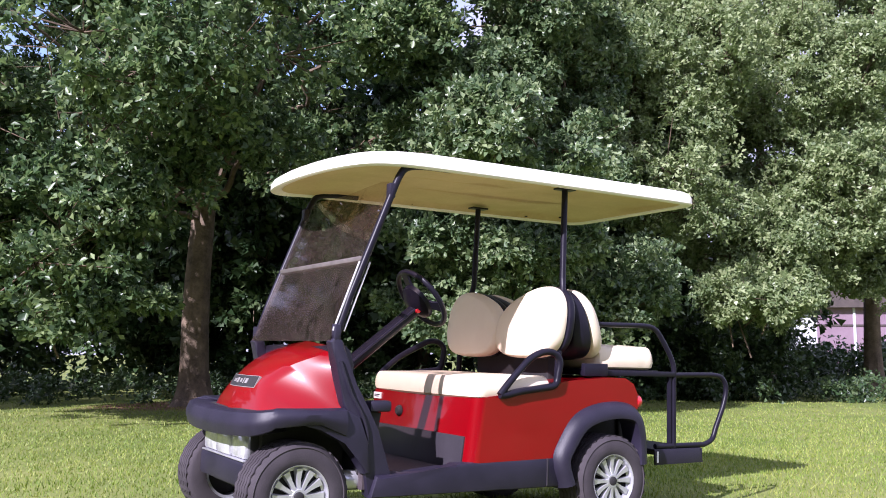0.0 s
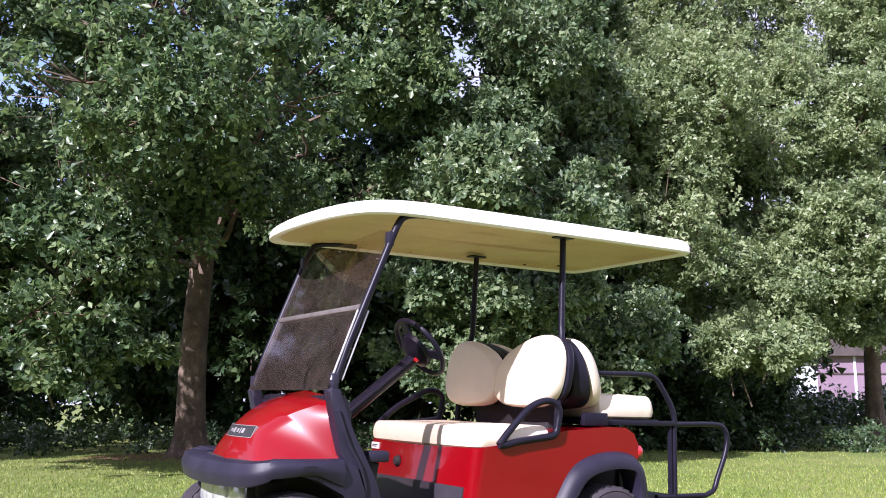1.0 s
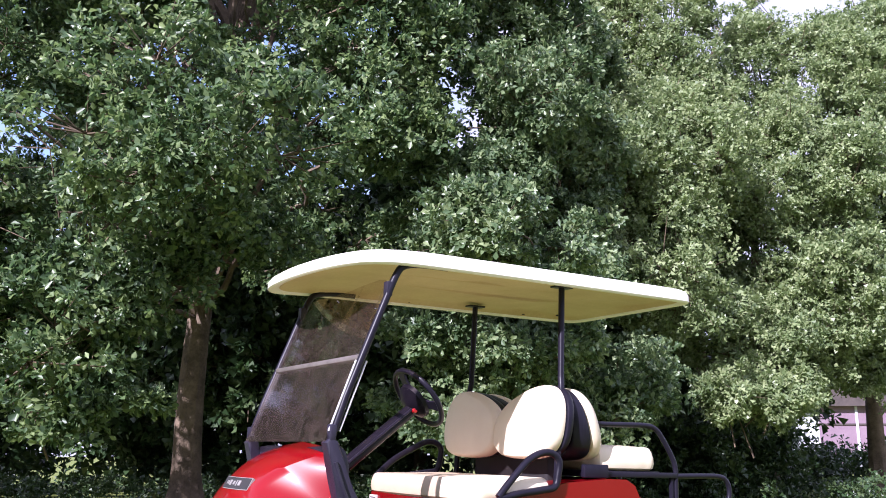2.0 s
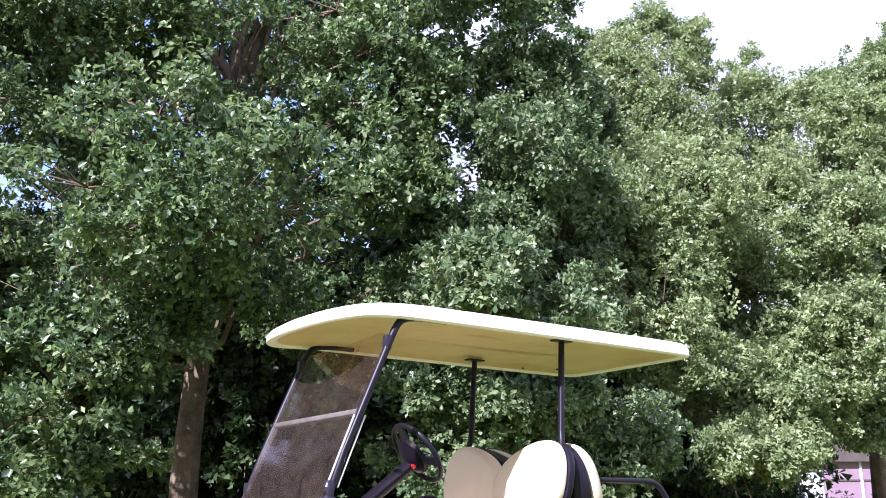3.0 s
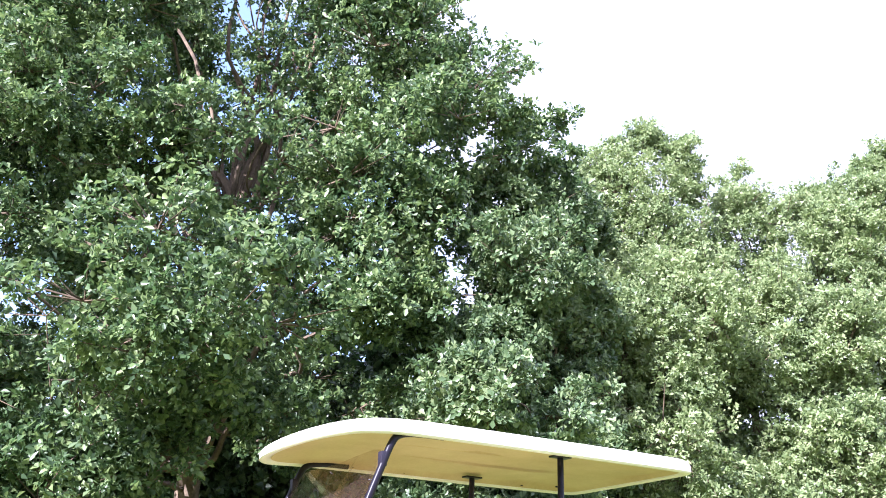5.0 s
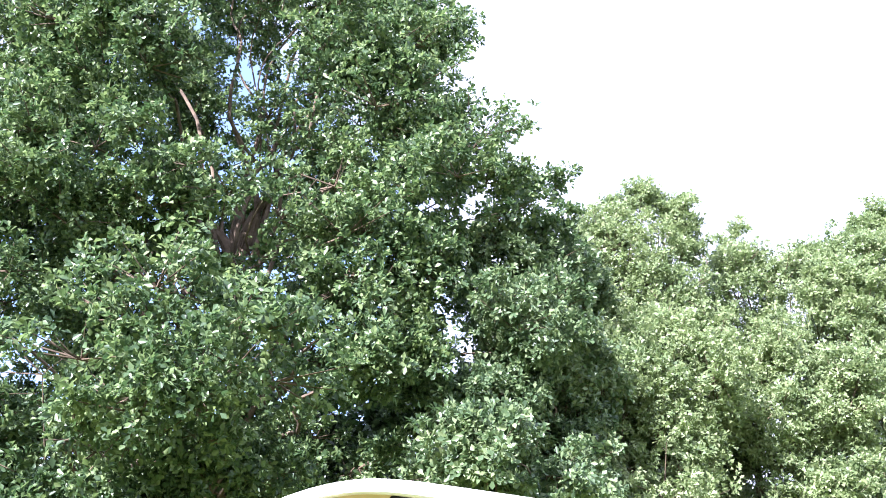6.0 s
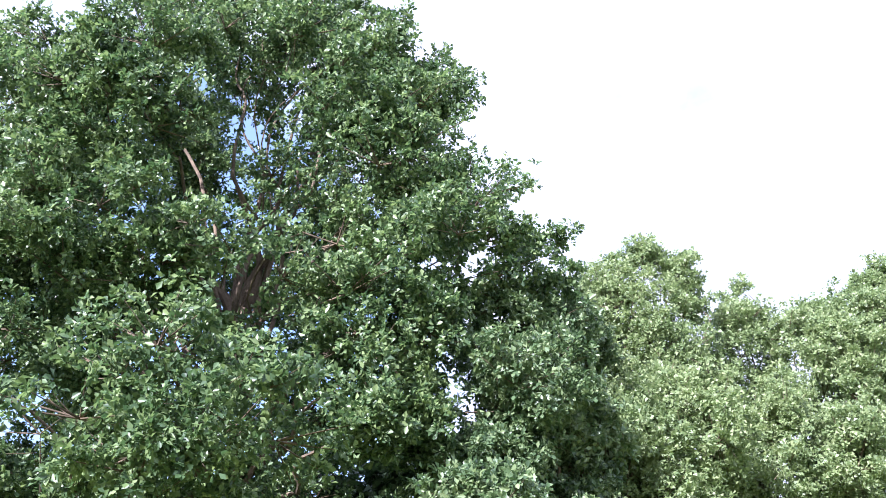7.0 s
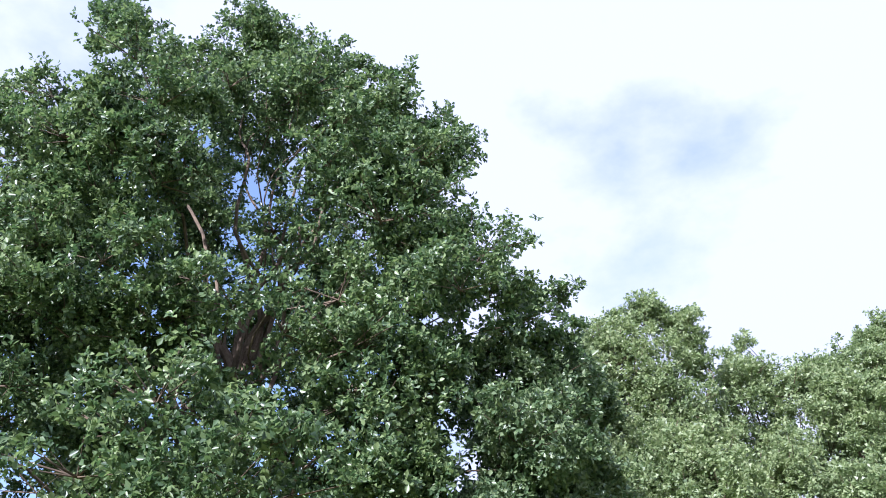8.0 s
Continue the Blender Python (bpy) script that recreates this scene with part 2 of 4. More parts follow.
def round_outline(points, steps=5):
    """A closed smooth curve through the points."""
    p = [Vector(q) for q in points]
    n = len(p)
    out = []
    for i in range(n):
        a, b, c, d = p[i - 1], p[i], p[(i + 1) % n], p[(i + 2) % n]
        for k in range(steps):
            t = k / steps
            q = 0.5 * ((2 * b) + (c - a) * t + (2 * a - 5 * b + 4 * c - d) * t * t + (3 * b - a - 3 * c + d) * t ** 3)
            out.append((q.x, q.y))
    return out


def lathe(bm, profile, sides=48, wobble=None):
    """Turns a profile of (radius, y) about the y axis."""
    rings = []
    for k in range(sides):
        a = 2 * math.pi * k / sides
        rings.append([(r * math.cos(a), y + (wobble(i, k) if wobble else 0.0), r * math.sin(a)) for i, (r, y) in enumerate(profile)])
    rows = [[bm.verts.new(q) for q in ring] for ring in rings]
    for a, b in zip(rows, rows[1:] + rows[:1]):
        for i in range(len(profile) - 1):
            bm.faces.new((a[i], a[i + 1], b[i + 1], b[i]))
    return bm


# ---- ground ----
CART_O = Vector((0.560, 5.260, 0.0))
CART_YAW = radians(58.6)
BACK = Vector((math.sin(CART_YAW), math.cos(CART_YAW), 0))
NEAR = Vector((math.cos(CART_YAW), -math.sin(CART_YAW), 0))
RISE, LEANING = radians(1.37), radians(-0.82)


def ground_z(x, y):
    """The lawn swells a little under the cart."""
    q = Vector((x, y, 0)) - CART_O
    a, b = -q.dot(BACK), q.dot(NEAR)
    d = ((a - 0.8) ** 2 + b * b) ** 0.5
    z = (RISE * a + LEANING * b) * math.exp(-(d / 2.6) ** 4)
    far = min(1.0, max(0.0, (math.hypot(x, y) - 9) / 6)) * (1.0 if math.hypot(x, y) < 60 else 0.0)
    return z + 0.05 * far * noise.noise(Vector((x * 0.35, y * 0.35, 0.3)))


def build_ground():
    def steps(lo, hi, fine):
        s, v = [], lo
        while v < hi:
            s.append(v)
            v += fine
        return s + [hi]
    xs = [-3000, -800, -250, -90, -45] + steps(-24, 24, 0.4) + [45, 90, 250, 800, 3000]
    ys = [-3000, -800, -250, -90, -30, -10] + steps(-2, 30, 0.4) + [45, 90, 250, 800, 3000]
    verts = [(x, y, ground_z(x, y)) for y in ys for x in xs]
    w = len(xs)
    faces = [(j * w + i, j * w + i + 1, (j + 1) * w + i + 1, (j + 1) * w + i) for j in range(len(ys) - 1) for i in range(w - 1)]
    me = bpy.data.meshes.new("ground")
    me.from_pydata(verts, [], faces)
    me.materials.append(LAWN)
    me.shade_smooth()
    tagged(new("ground", me), "mown lawn with dry yellowish patches and bare soil by the oak", "lawn", kind="structure")


build_ground()


# ---- golf cart ----
def cart_matrix():
    fwd = (-BACK + Vector((0, 0, math.tan(RISE)))).normalized()
    left = NEAR + Vector((0, 0, math.tan(LEANING)))
    up = fwd.cross(left).normalized()
    left = up.cross(fwd)
    m = Matrix((fwd, left, up)).transposed().to_4x4()
    m.translation = CART_O
    return m


cart = holder("golf_cart", m=cart_matrix())
tagged(cart, "glossy red four-seat golf cart with cream seats and canopy", "golf cart")


def build_wheel(x, y, side, width):
    """A turf tyre on an alloy rim; side is +1 where the outer face looks to +y."""
    w = holder("wheel", cart, Matrix.Translation((x, y, 0.222)) @ Matrix.Diagonal((1, side, 1, 1)))
    h = width / 2
    R = 0.230
    prof = [(0.128, h - 0.012), (0.140, h - 0.004), (0.160, h), (0.185, h - 0.002), (0.203, h - 0.008), (0.207, h - 0.004), (0.216, h - 0.012), (R - 0.004, h - 0.026)]
    grooves = []
    ys = [h * f for f in (0.72, 0.43, 0.14, -0.14, -0.43, -0.72)]
    for g in ys:
        for dy, r in ((0.0045, R), (0.003, R - 0.007), (-0.003, R - 0.007), (-0.0045, R)):
            grooves.append(len(prof))
            prof.append((r, g + dy))
    prof += [(R - 0.004, -h + 0.026), (0.216, -h + 0.012), (0.203, -h + 0.008), (0.160, -h), (0.128, -h + 0.012)]
    wave = (-1, 0, 1, 0)
    bm = lathe(bmesh.new(), prof, 128, lambda i, k: 0.0045 * wave[k % 4] if i in grooves else 0.0)
    part("tyre", bm, RUBBER, w, "black rubber turf tyre with zigzag tread")
    bm = lathe(bmesh.new(), [(0.112, h - 0.035), (0.122, h - 0.030), (0.130, h - 0.006), (0.134, h - 0.004), (0.134, h - 0.014), (0.126, h - 0.05), (0.118, -h + 0.02), (0.132, -h + 0.008)], 48)
    for k in range(12):
        a = 2 * math.pi * k / 12
        rot = Matrix.Rotation(a, 4, "Y")
        rings = []
        for r, tw, yy in ((0.030, 0.010, h - 0.022), (0.075, 0.0125, h - 0.026), (0.118, 0.0205, h - 0.022)):
            rings.append([rot @ Vector((r, yy + 0.006, -tw * 0.7)), rot @ Vector((r, yy + 0.006, tw * 0.7)), rot @ Vector((r, yy - 0.016, tw)), rot @ Vector((r, yy - 0.016, -tw))])
        loft(bm, rings)
    lathe(bm, [(0.001, h - 0.014), (0.030, h - 0.014), (0.040, h - 0.022), (0.042, h - 0.045)], 24)
    part("rim", bm, ALLOY, w, "silver alloy rim with thin spokes")
    bm = lathe(bmesh.new(), [(0.001, h - 0.052), (0.124, h - 0.052), (0.124, h - 0.056), (0.001, h - 0.056)], 32)
    part("brake_drum", bm, DARK, w)
    bm = lathe(bmesh.new(), [(0.0005, h - 0.004), (0.016, h - 0.004), (0.022, h - 0.008), (0.023, h - 0.016)], 24)
    part("hub_cap", bm, DARK, w, "black hub cap")


for wx, wy, wd in ((1.685, 0.415, 0.20), (1.685, -0.455, 0.20), (0.0, 0.495, 0.20), (0.0, -0.495, 0.20)):
    build_wheel(wx, wy, 1 if wy > 0 else -1, wd)


def hood_shape():
    """A moulded nose: a front face that runs up into the top panel, and a side facet beyond a crease from the bumper to the windscreen strut."""
    middle = [(1.848, 0, 0.540), (1.826, 0, 0.615), (1.788, 0, 0.690), (1.705, 0, 0.776), (1.597, 0, 0.838), (1.465, 0, 0.888)]
    crease = [(1.815, 0.330, 0.540), (1.795, 0.275, 0.615), (1.757, 0.220, 0.692), (1.672, 0.262, 0.762), (1.572, 0.335, 0.812), (1.465, 0.400, 0.850)]
    lower = [(1.785, 0.375, 0.540), (1.700, 0.430, 0.540), (1.590, 0.468, 0.540), (1.500, 0.482, 0.560), (1.465, 0.480, 0.680), (1.462, 0.452, 0.815)]
    a, b, c = (smooth_line(row, 6) for row in (middle, crease, lower))
    rings = []
    for p, q, r in zip(a, b, c):
        panel = [p.lerp(q, k / 6) + Vector((0.016, 0, 0.010)) * math.sin(math.pi * k / 12) ** 2 * (1 - k / 6) for k in range(7)]
        out = (q + r) / 2 - Vector((1.40, 0, 0.55))
        out.normalize()
        facet = [q.lerp(r, k / 8) + out * 0.010 * math.sin(math.pi * k / 8) * min(1.0, (q - r).length / 0.2) for k in range(1, 9)]
        line = panel + facet
        rings.append([Vector((v.x, -v.y, v.z)) for v in reversed(line[1:])] + line)
    return rings


bm = bmesh.new()
loft(bm, hood_shape(), closed=False)
hood = part("hood", bm, RED, cart, "glossy red faceted hood")
# badge: dark plate with silver shapes
badge_m = Matrix.Translation((1.787, 0.0, 0.690)) @ Matrix.Rotation(radians(63), 4, "Y")


def badge_plate(height, width, thick, lift, y=0.0):
    """A thin plate that follows the curve of the hood's front."""
    bm = bmesh.new()
    bmesh.ops.create_cube(bm, size=1, matrix=badge_m @ Matrix.Translation((0, y, lift)) @ Matrix.Diagonal((height, width, thick, 1)))
    bmesh.ops.subdivide_edges(bm, edges=[e for e in bm.edges if abs(e.verts[0].co.y - e.verts[1].co.y) > 1e-4], cuts=8, use_grid_fill=True)
    for v in bm.verts:
        v.co.x -= 0.62 * v.co.y ** 2
    return bm


part("badge", badge_plate(0.060, 0.335, 0.012, 0.000), SILVER, hood, "dark rectangular badge plate with silver border", smooth=False)
part("badge_face", badge_plate(0.054, 0.328, 0.012, 0.002), DARK, hood, "black badge face", smooth=False)
for yy, ww, hh in ((-0.075, 0.030, 0.034), (-0.045, 0.012, 0.040), (-0.015, 0.026, 0.026), (0.028, 0.030, 0.036), (0.060, 0.020, 0.024), (0.086, 0.014, 0.022)):
    part("badge_mark", badge_plate(hh * 0.7, ww * 0.8, 0.004, 0.0085, -yy), SILVER, hood, smooth=False)


def bumper_path(k):
    """Plan of the front bumper: from one side round the nose to the other."""
    return smooth_line([(1.50, 0.545, 0), (1.62, 0.555, 0), (1.74, 0.552, 0), (1.83, 0.528, 0), (1.885, 0.47, 0), (1.915, 0.36, 0), (1.935, 0.20, 0), (1.942, 0.0, 0),
                        (1.935, -0.20, 0), (1.915, -0.36, 0), (1.885, -0.47, 0), (1.83, -0.528, 0), (1.74, -0.552, 0), (1.62, -0.555, 0), (1.50, -0.545, 0)], k)


def build_bumper():
    line = bumper_path(6)
    bm = bmesh.new()
    rings = []
    for i, q in enumerate(line):
        d = (line[min(i + 1, len(line) - 1)] - line[max(i - 1, 0)]).normalized()
        out = Vector((0, 0, 1)).cross(d) * -1
        if out.dot(q - Vector((1.5, 0, 0))) < 0:
            out = -out
        over = max(0.0, 1 - abs(q.x - 1.66) / 0.22) if abs(q.y) > 0.4 else 0.0
        nose = max(0.0, (q.x - 1.80) / 0.14) if abs(q.y) < 0.53 else 0.0
        zt = 0.590 - 0.020 * nose
        zb = 0.505 + 0.022 * over - 0.045 * nose
        if q.x < 1.62:
            zb -= (1.62 - q.x) * 0.3
        zm = (zt + zb) / 2
        sec = [(-0.20, zt - 0.012), (-0.02, zt + 0.006), (0.006, zt - 0.004), (0.020, zm + 0.012), (0.020, zm - 0.012), (0.008, zb + 0.004), (-0.012, zb), (-0.20, zb + 0.012)]
        rings.append([q + out * a + Vector((0, 0, z)) for a, z in sec])
    loft(bm, rings)
    return bm


part("front_bumper", build_bumper(), PLASTIC, cart, "dark moulded plastic bumper and front wings")

for sgn in (1, -1):
    wing = [(1.78, 0.585), (1.78, 0.545), (1.70, 0.540), (1.61, 0.515), (1.50, 0.445), (1.43, 0.385), (1.40, 0.31), (1.375, 0.31), (1.385, 0.45), (1.43, 0.56), (1.50, 0.590)]
    part("front_wing", slab(bmesh.new(), wing, 0.47 * sgn, 0.546 * sgn, 0.012), PLASTIC, cart, "dark plastic wheel arch wing")

# lamp unit and lower apron between the front wheels
bm = box(bmesh.new(), 1.60, 1.872, -0.315, 0.315, 0.235, 0.352, 0.02)
part("front_apron", bm, PLASTIC, cart, "dark plastic lower apron")
bm = box(bmesh.new(), 1.60, 1.835, -0.300, 0.300, 0.345, 0.500, 0.012)
lamp = part("headlight_housing", bm, DARK, cart)
for k in range(3):
    y0 = -0.290 + k * 0.195
    bm = box(bmesh.new(), 1.82, 1.862 + (0.006 if k == 1 else 0), y0, y0 + 0.190, 0.358, 0.480, 0.014)
    part("headlight_lens", bm, LENS, lamp, "clear headlight lens")
bm = box(bmesh.new(), 1.83, 1.868, -0.300, 0.300, 0.349, 0.357, 0.003)
part("headlight_trim", bm, ALLOY, lamp, "bright trim strip")
# wheel housings and chassis
bm = box(bmesh.new(), 1.40, 1.80, -0.33, 0.33, 0.20, 0.56, 0.02)
part("chassis_front", bm, DARK, cart)
bm = box(bmesh.new(), 1.40, 1.84, -0.515, 0.515, 0.545, 0.572, 0.01)
part("wheel_arch_liner", bm, DARK, cart)
bm = box(bmesh.new(), -0.34, 0.36, -0.38, 0.38, 0.20, 0.56, 0.02)
part("chassis_rear", bm, DARK, cart)
bm = box(bmesh.new(), -0.05, 0.05, -0.46, 0.46, 0.19, 0.25, 0.02)
part("rear_axle", bm, DARK, cart)
for sgn in (1, -1):
    bm = bmesh.new()
    tube(bm, [(1.455, 0.42 * sgn, 0.272), (1.445, 0.42 * sgn, 0.272), (1.335, 0.42 * sgn, 0.272), (1.325, 0.42 * sgn, 0.272)], 0.045, 20, radii=[0.040, 0.045, 0.045, 0.040])
    part("damper_sleeve", bm, ALLOY, cart, "polished metal sleeve behind the front wheel")

# side cowls below the windscreen struts
COWL = [(1.575, 0.88), (1.545, 0.915), (1.512, 0.88), (1.50, 0.80), (1.445, 0.70), (1.385, 0.60), (1.325, 0.50), (1.295, 0.40), (1.262, 0.30), (1.235, 0.212), (1.37, 0.212),
        (1.385, 0.30), (1.405, 0.40), (1.435, 0.48), (1.475, 0.555), (1.505, 0.62), (1.53, 0.72), (1.555, 0.82)]
for sgn in (1, -1):
    bm = slab(bmesh.new(), COWL, 0.455 * sgn, 0.525 * sgn, 0.012)
    cowl = part("side_cowl", bm, PLASTIC, cart, "dark plastic side cowl")
    rib = smooth_line([(1.53, 0.528 * sgn, 0.80), (1.475, 0.532 * sgn, 0.66), (1.415, 0.532 * sgn, 0.56), (1.385, 0.530 * sgn, 0.47), (1.395, 0.528 * sgn, 0.41)], 5)
    part("cowl_rib", tube(bmesh.new(), rib, 0.008, 8), PLASTIC, cowl)
    bm = lathe(bmesh.new(), [(0.0005, 0.008), (0.009, 0.008), (0.009, 0.0)], 12)
    bm.transform(Matrix.Translation((1.415, 0.522 * sgn, 0.475)) @ Matrix.Diagonal((1, sgn, 1, 1)))
    part("cowl_plug", bm, DARK, cowl)
# dashboard and its far side
bm = slab(bmesh.new(), [(1.50, 0.56), (1.46, 0.58), (1.43, 0.68), (1.425, 0.78), (1.445, 0.845), (1.47, 0.868), (1.51, 0.86)], -0.46, 0.46, 0.015)
dash = part("dashboard", bm, PLASTIC, cart, "dark plastic dashboard")
bm = box(bmesh.new(), 1.25, 1.36, 0.43, 0.50, 0.575, 0.625, 0.012)
part("cup_shelf", bm, PLASTIC, dash)
bm = slab(bmesh.new(), [(1.40, 0.28), (1.33, 0.28), (1.28, 0.57), (1.36, 0.58)], -0.46, 0.46, 0.01)
part("footwell_board", bm, DARK, cart)

# floor and sills
bm = slab(bmesh.new(), [(1.39, 0.235), (0.80, 0.235), (0.80, 0.300), (1.20, 0.300), (1.39, 0.345)], -0.50, 0.50, 0.008)
part("floor_pan", bm, MAT, cart, "ribbed dark rubber floor mat")
SILL = [(1.37, 0.205), (0.30, 0.205), (0.285, 0.30), (0.335, 0.352), (0.93, 0.338), (0.99, 0.310), (1.34, 0.300)]
for sgn in (1, -1):
    bm = slab(bmesh.new(), SILL, 0.470 * sgn, 0.552 * sgn, 0.016)
    sill = part("sill", bm, PLASTIC, cart, "dark plastic rocker panel")
    bm = slab(bmesh.new(), [(0.405, 0.215), (0.397, 0.215), (0.397, 0.345), (0.405, 0.345)], 0.54 * sgn, 0.556 * sgn, 0.001)
    part("sill_joint", bm, KICK, sill)

# red seat box and rear body
BODY = [(0.858, 0.335), (0.36, 0.345), (0.30, 0.41), (0.24, 0.50), (0.13, 0.575), (0.02, 0.60), (-0.10, 0.60), (-0.20, 0.58), (-0.20, 0.66), (-0.172, 0.712), (-0.115, 0.742), (0.00, 0.745),
        (0.27, 0.725), (0.45, 0.692), (0.62, 0.662), (0.822, 0.636)]
bm = bmesh.new()
slab(bm, BODY, -0.548, 0.548, 0.0)
side = [e for e in bm.edges if all(v.co.x > 0.8 for v in e.verts) and abs(e.verts[0].co.z - e.verts[1].co.z) > 0.2]
bmesh.ops.bevel(bm, geom=side, offset=0.06, segments=8, profile=0.5, affect="EDGES")
body = part("seat_box", bm, RED, cart, "glossy red seat box and rear body")
# grey kick plate wrapping the front of the seat box
bm = slab(bmesh.new(), [(0.858, 0.302), (0.842, 0.455), (0.853, 0.455), (0.870, 0.302)], -0.50, 0.485, 0.003)
part("kick_plate", bm, KICK, body, "grey plastic kick plate")
bm = lathe(bmesh.new(), [(0.0005, 0.022), (0.017, 0.022), (0.026, 0.014), (0.030, 0.0)], 24)
bm.transform(Matrix.Translation((0.836, -0.18, 0.535)) @ Matrix.Rotation(radians(-90), 4, "Z"))
part("key_switch", bm, DARK, body, "round black switch")
bm = box(bmesh.new(), 0.822, 0.833, -0.500, -0.415, 0.585, 0.62)
part("sticker", bm, WHITE, body, "white sticker with small dark print", smooth=False)
for zz, w in ((0.607, 0.062), (0.598, 0.05)):
    bm = box(bmesh.new(), 0.8325, 0.8345, -0.490, -0.490 + w, zz - 0.003, zz + 0.002)
    part("sticker_print", bm, KICK, body, smooth=False)
# rear wings
for sgn in (1, -1):
    line = smooth_line([(0.30, 0, 0.205), (0.335, 0, 0.33), (0.285, 0, 0.43), (0.20, 0, 0.525), (0.07, 0, 0.570), (-0.08, 0, 0.578), (-0.175, 0, 0.545), (-0.215, 0, 0.44), (-0.225, 0, 0.30)], 5)
    bm = bmesh.new()
    rings = []
    for i, q in enumerate(line):
        d = (line[min(i + 1, len(line) - 1)] - line[max(i - 1, 0)]).normalized()
        n = Vector((d.z, 0, -d.x))
        if n.dot(q - Vector((0, 0, 0.2))) < 0:
            n = -n
        wide = 0.045 + 0.02 * math.sin(math.pi * i / (len(line) - 1))
        sec = [(0.46, wide), (0.545, wide), (0.588, wide * 0.55), (0.603, 0.0), (0.600, -0.022), (0.585, -0.026), (0.46, -0.02)]
        rings.append([q + n * (o - 0.02) + Vector((0, y * sgn, 0)) for y, o in sec])
    loft(bm, rings)
    part("rear_wing", bm, PLASTIC, cart, "dark plastic rear wing")
    bm = pillow(bmesh.new(), round_outline([(0.53, 0.585), (0.555, 0.62), (0.53, 0.655), (0.475, 0.655), (0.45, 0.62), (0.475, 0.585)], 3), lambda u, v, d, s=sgn: Vector((-0.20 - d, u * s, v)), 0.035)
    part("tail_lamp", bm, TAIL, cart, "red tail lamp")

# front bench cushion
def bench_outline(x0, x1, w):
    return round_outline([(x1 - 0.02, -w + 0.02), (x1, -w * 0.6), (x1 + 0.008, 0), (x1, w * 0.6), (x1 - 0.02, w - 0.02), (x1 - 0.12, w), ((x0 + x1) / 2, w), (x0 + 0.05, w - 0.01), (x0, w - 0.08),
                          (x0, 0), (x0, -w + 0.08), (x0 + 0.05, -w + 0.01), ((x0 + x1) / 2, -w), (x1 - 0.12, -w)], 4)


bm = pillow(bmesh.new(), bench_outline(0.36, 0.835, 0.545), lambda u, v, d: Vector((u, v, 0.632 + d + (0.835 - u) * 0.02)), 0.105, 0.075, 0.06)
part("bench_cushion", bm, VINYL, cart, "cream vinyl bench cushion")
bm = box(bmesh.new(), 0.38, 0.80, -0.53, 0.53, 0.625, 0.645, 0.005)
part("bench_base", bm, DARK, cart)

# backrests: two rounded lobes in front, and their dark shell
LOBE = [(-0.012, 0.945), (0.012, 0.885), (0.11, 0.840), (0.33, 0.834), (0.45, 0.855), (0.515, 0.92), (0.53, 1.03), (0.51, 1.13), (0.445, 1.197), (0.35, 1.212), (0.225, 1.185), (0.085, 1.125), (-0.002, 1.04)]
TILT_B = 0.13
for sgn in (1, -1):
    out = round_outline([(u * sgn, v) for u, v in LOBE], 4)
    bm = pillow(bmesh.new(), out, lambda u, v, d: Vector((0.285 + d - (v - 0.84) * TILT_B, u, v)), 0.085, 0.12, 0.15)
    part("backrest", bm, VINYL, cart, "cream vinyl rounded backrest")
    bm = pillow(bmesh.new(), [(u * 1.02, v) for u, v in out], lambda u, v, d: Vector((0.287 - d - (v - 0.84) * TILT_B, u, v)), 0.05, 0.10, 0.05)
    part("backrest_shell", bm, FRAME, cart, "dark backrest shell")
    # rear-facing backrest, cream with a dark side
    out = round_outline([(u * 0.96 * sgn, v * 0.99 + 0.005) for u, v in LOBE], 4)
    bm = pillow(bmesh.new(), out, lambda u, v, d: Vector((0.045 - d + (v - 0.84) * 0.30, u, v)), 0.085, 0.14, 0.2)
    part("rear_backrest", bm, VINYL, cart, "cream vinyl rear-facing backrest")
    bm = pillow(bmesh.new(), [(u * 1.01, v) for u, v in out], lambda u, v, d: Vector((0.047 + d * (1 - (v - 0.84) * 1.1) + (v - 0.84) * 0.30, u, v)), 0.13, 0.10, 0.02)
    part("rear_backrest_shell", bm, FRAME, cart, "dark backrest shell")
bm = box(bmesh.new(), 0.16, 0.24, -0.34, 0.34, 0.70, 0.86, 0.01)
part("backrest_bracket", bm, DARK, cart)

# armrests on the bench sides
for sgn in (1, -1):
    y, up = 0.560 * sgn, 0.0 if sgn > 0 else 0.05
    loop = smooth_line([(0.70 + up * 1.6, y, 0.655 + up), (0.655 + up * 1.4, y, 0.705 + up), (0.59 + up, y, 0.770 + up), (0.52, y, 0.832 + up), (0.44, y, 0.866 + up), (0.375, y, 0.862 + up), (0.338, y, 0.825 + up), (0.345, y, 0.760 + up), (0.365, y, 0.705 + up),
                        (0.44, y, 0.690 + up), (0.58, y, 0.672 + up), (0.66 + up, y, 0.655 + up), (0.70 + up * 1.6, y, 0.655 + up)], 4)
    part("armrest", tube(bmesh.new(), loop, 0.0175, 10), FRAME, cart, "black moulded hip restraint loop")

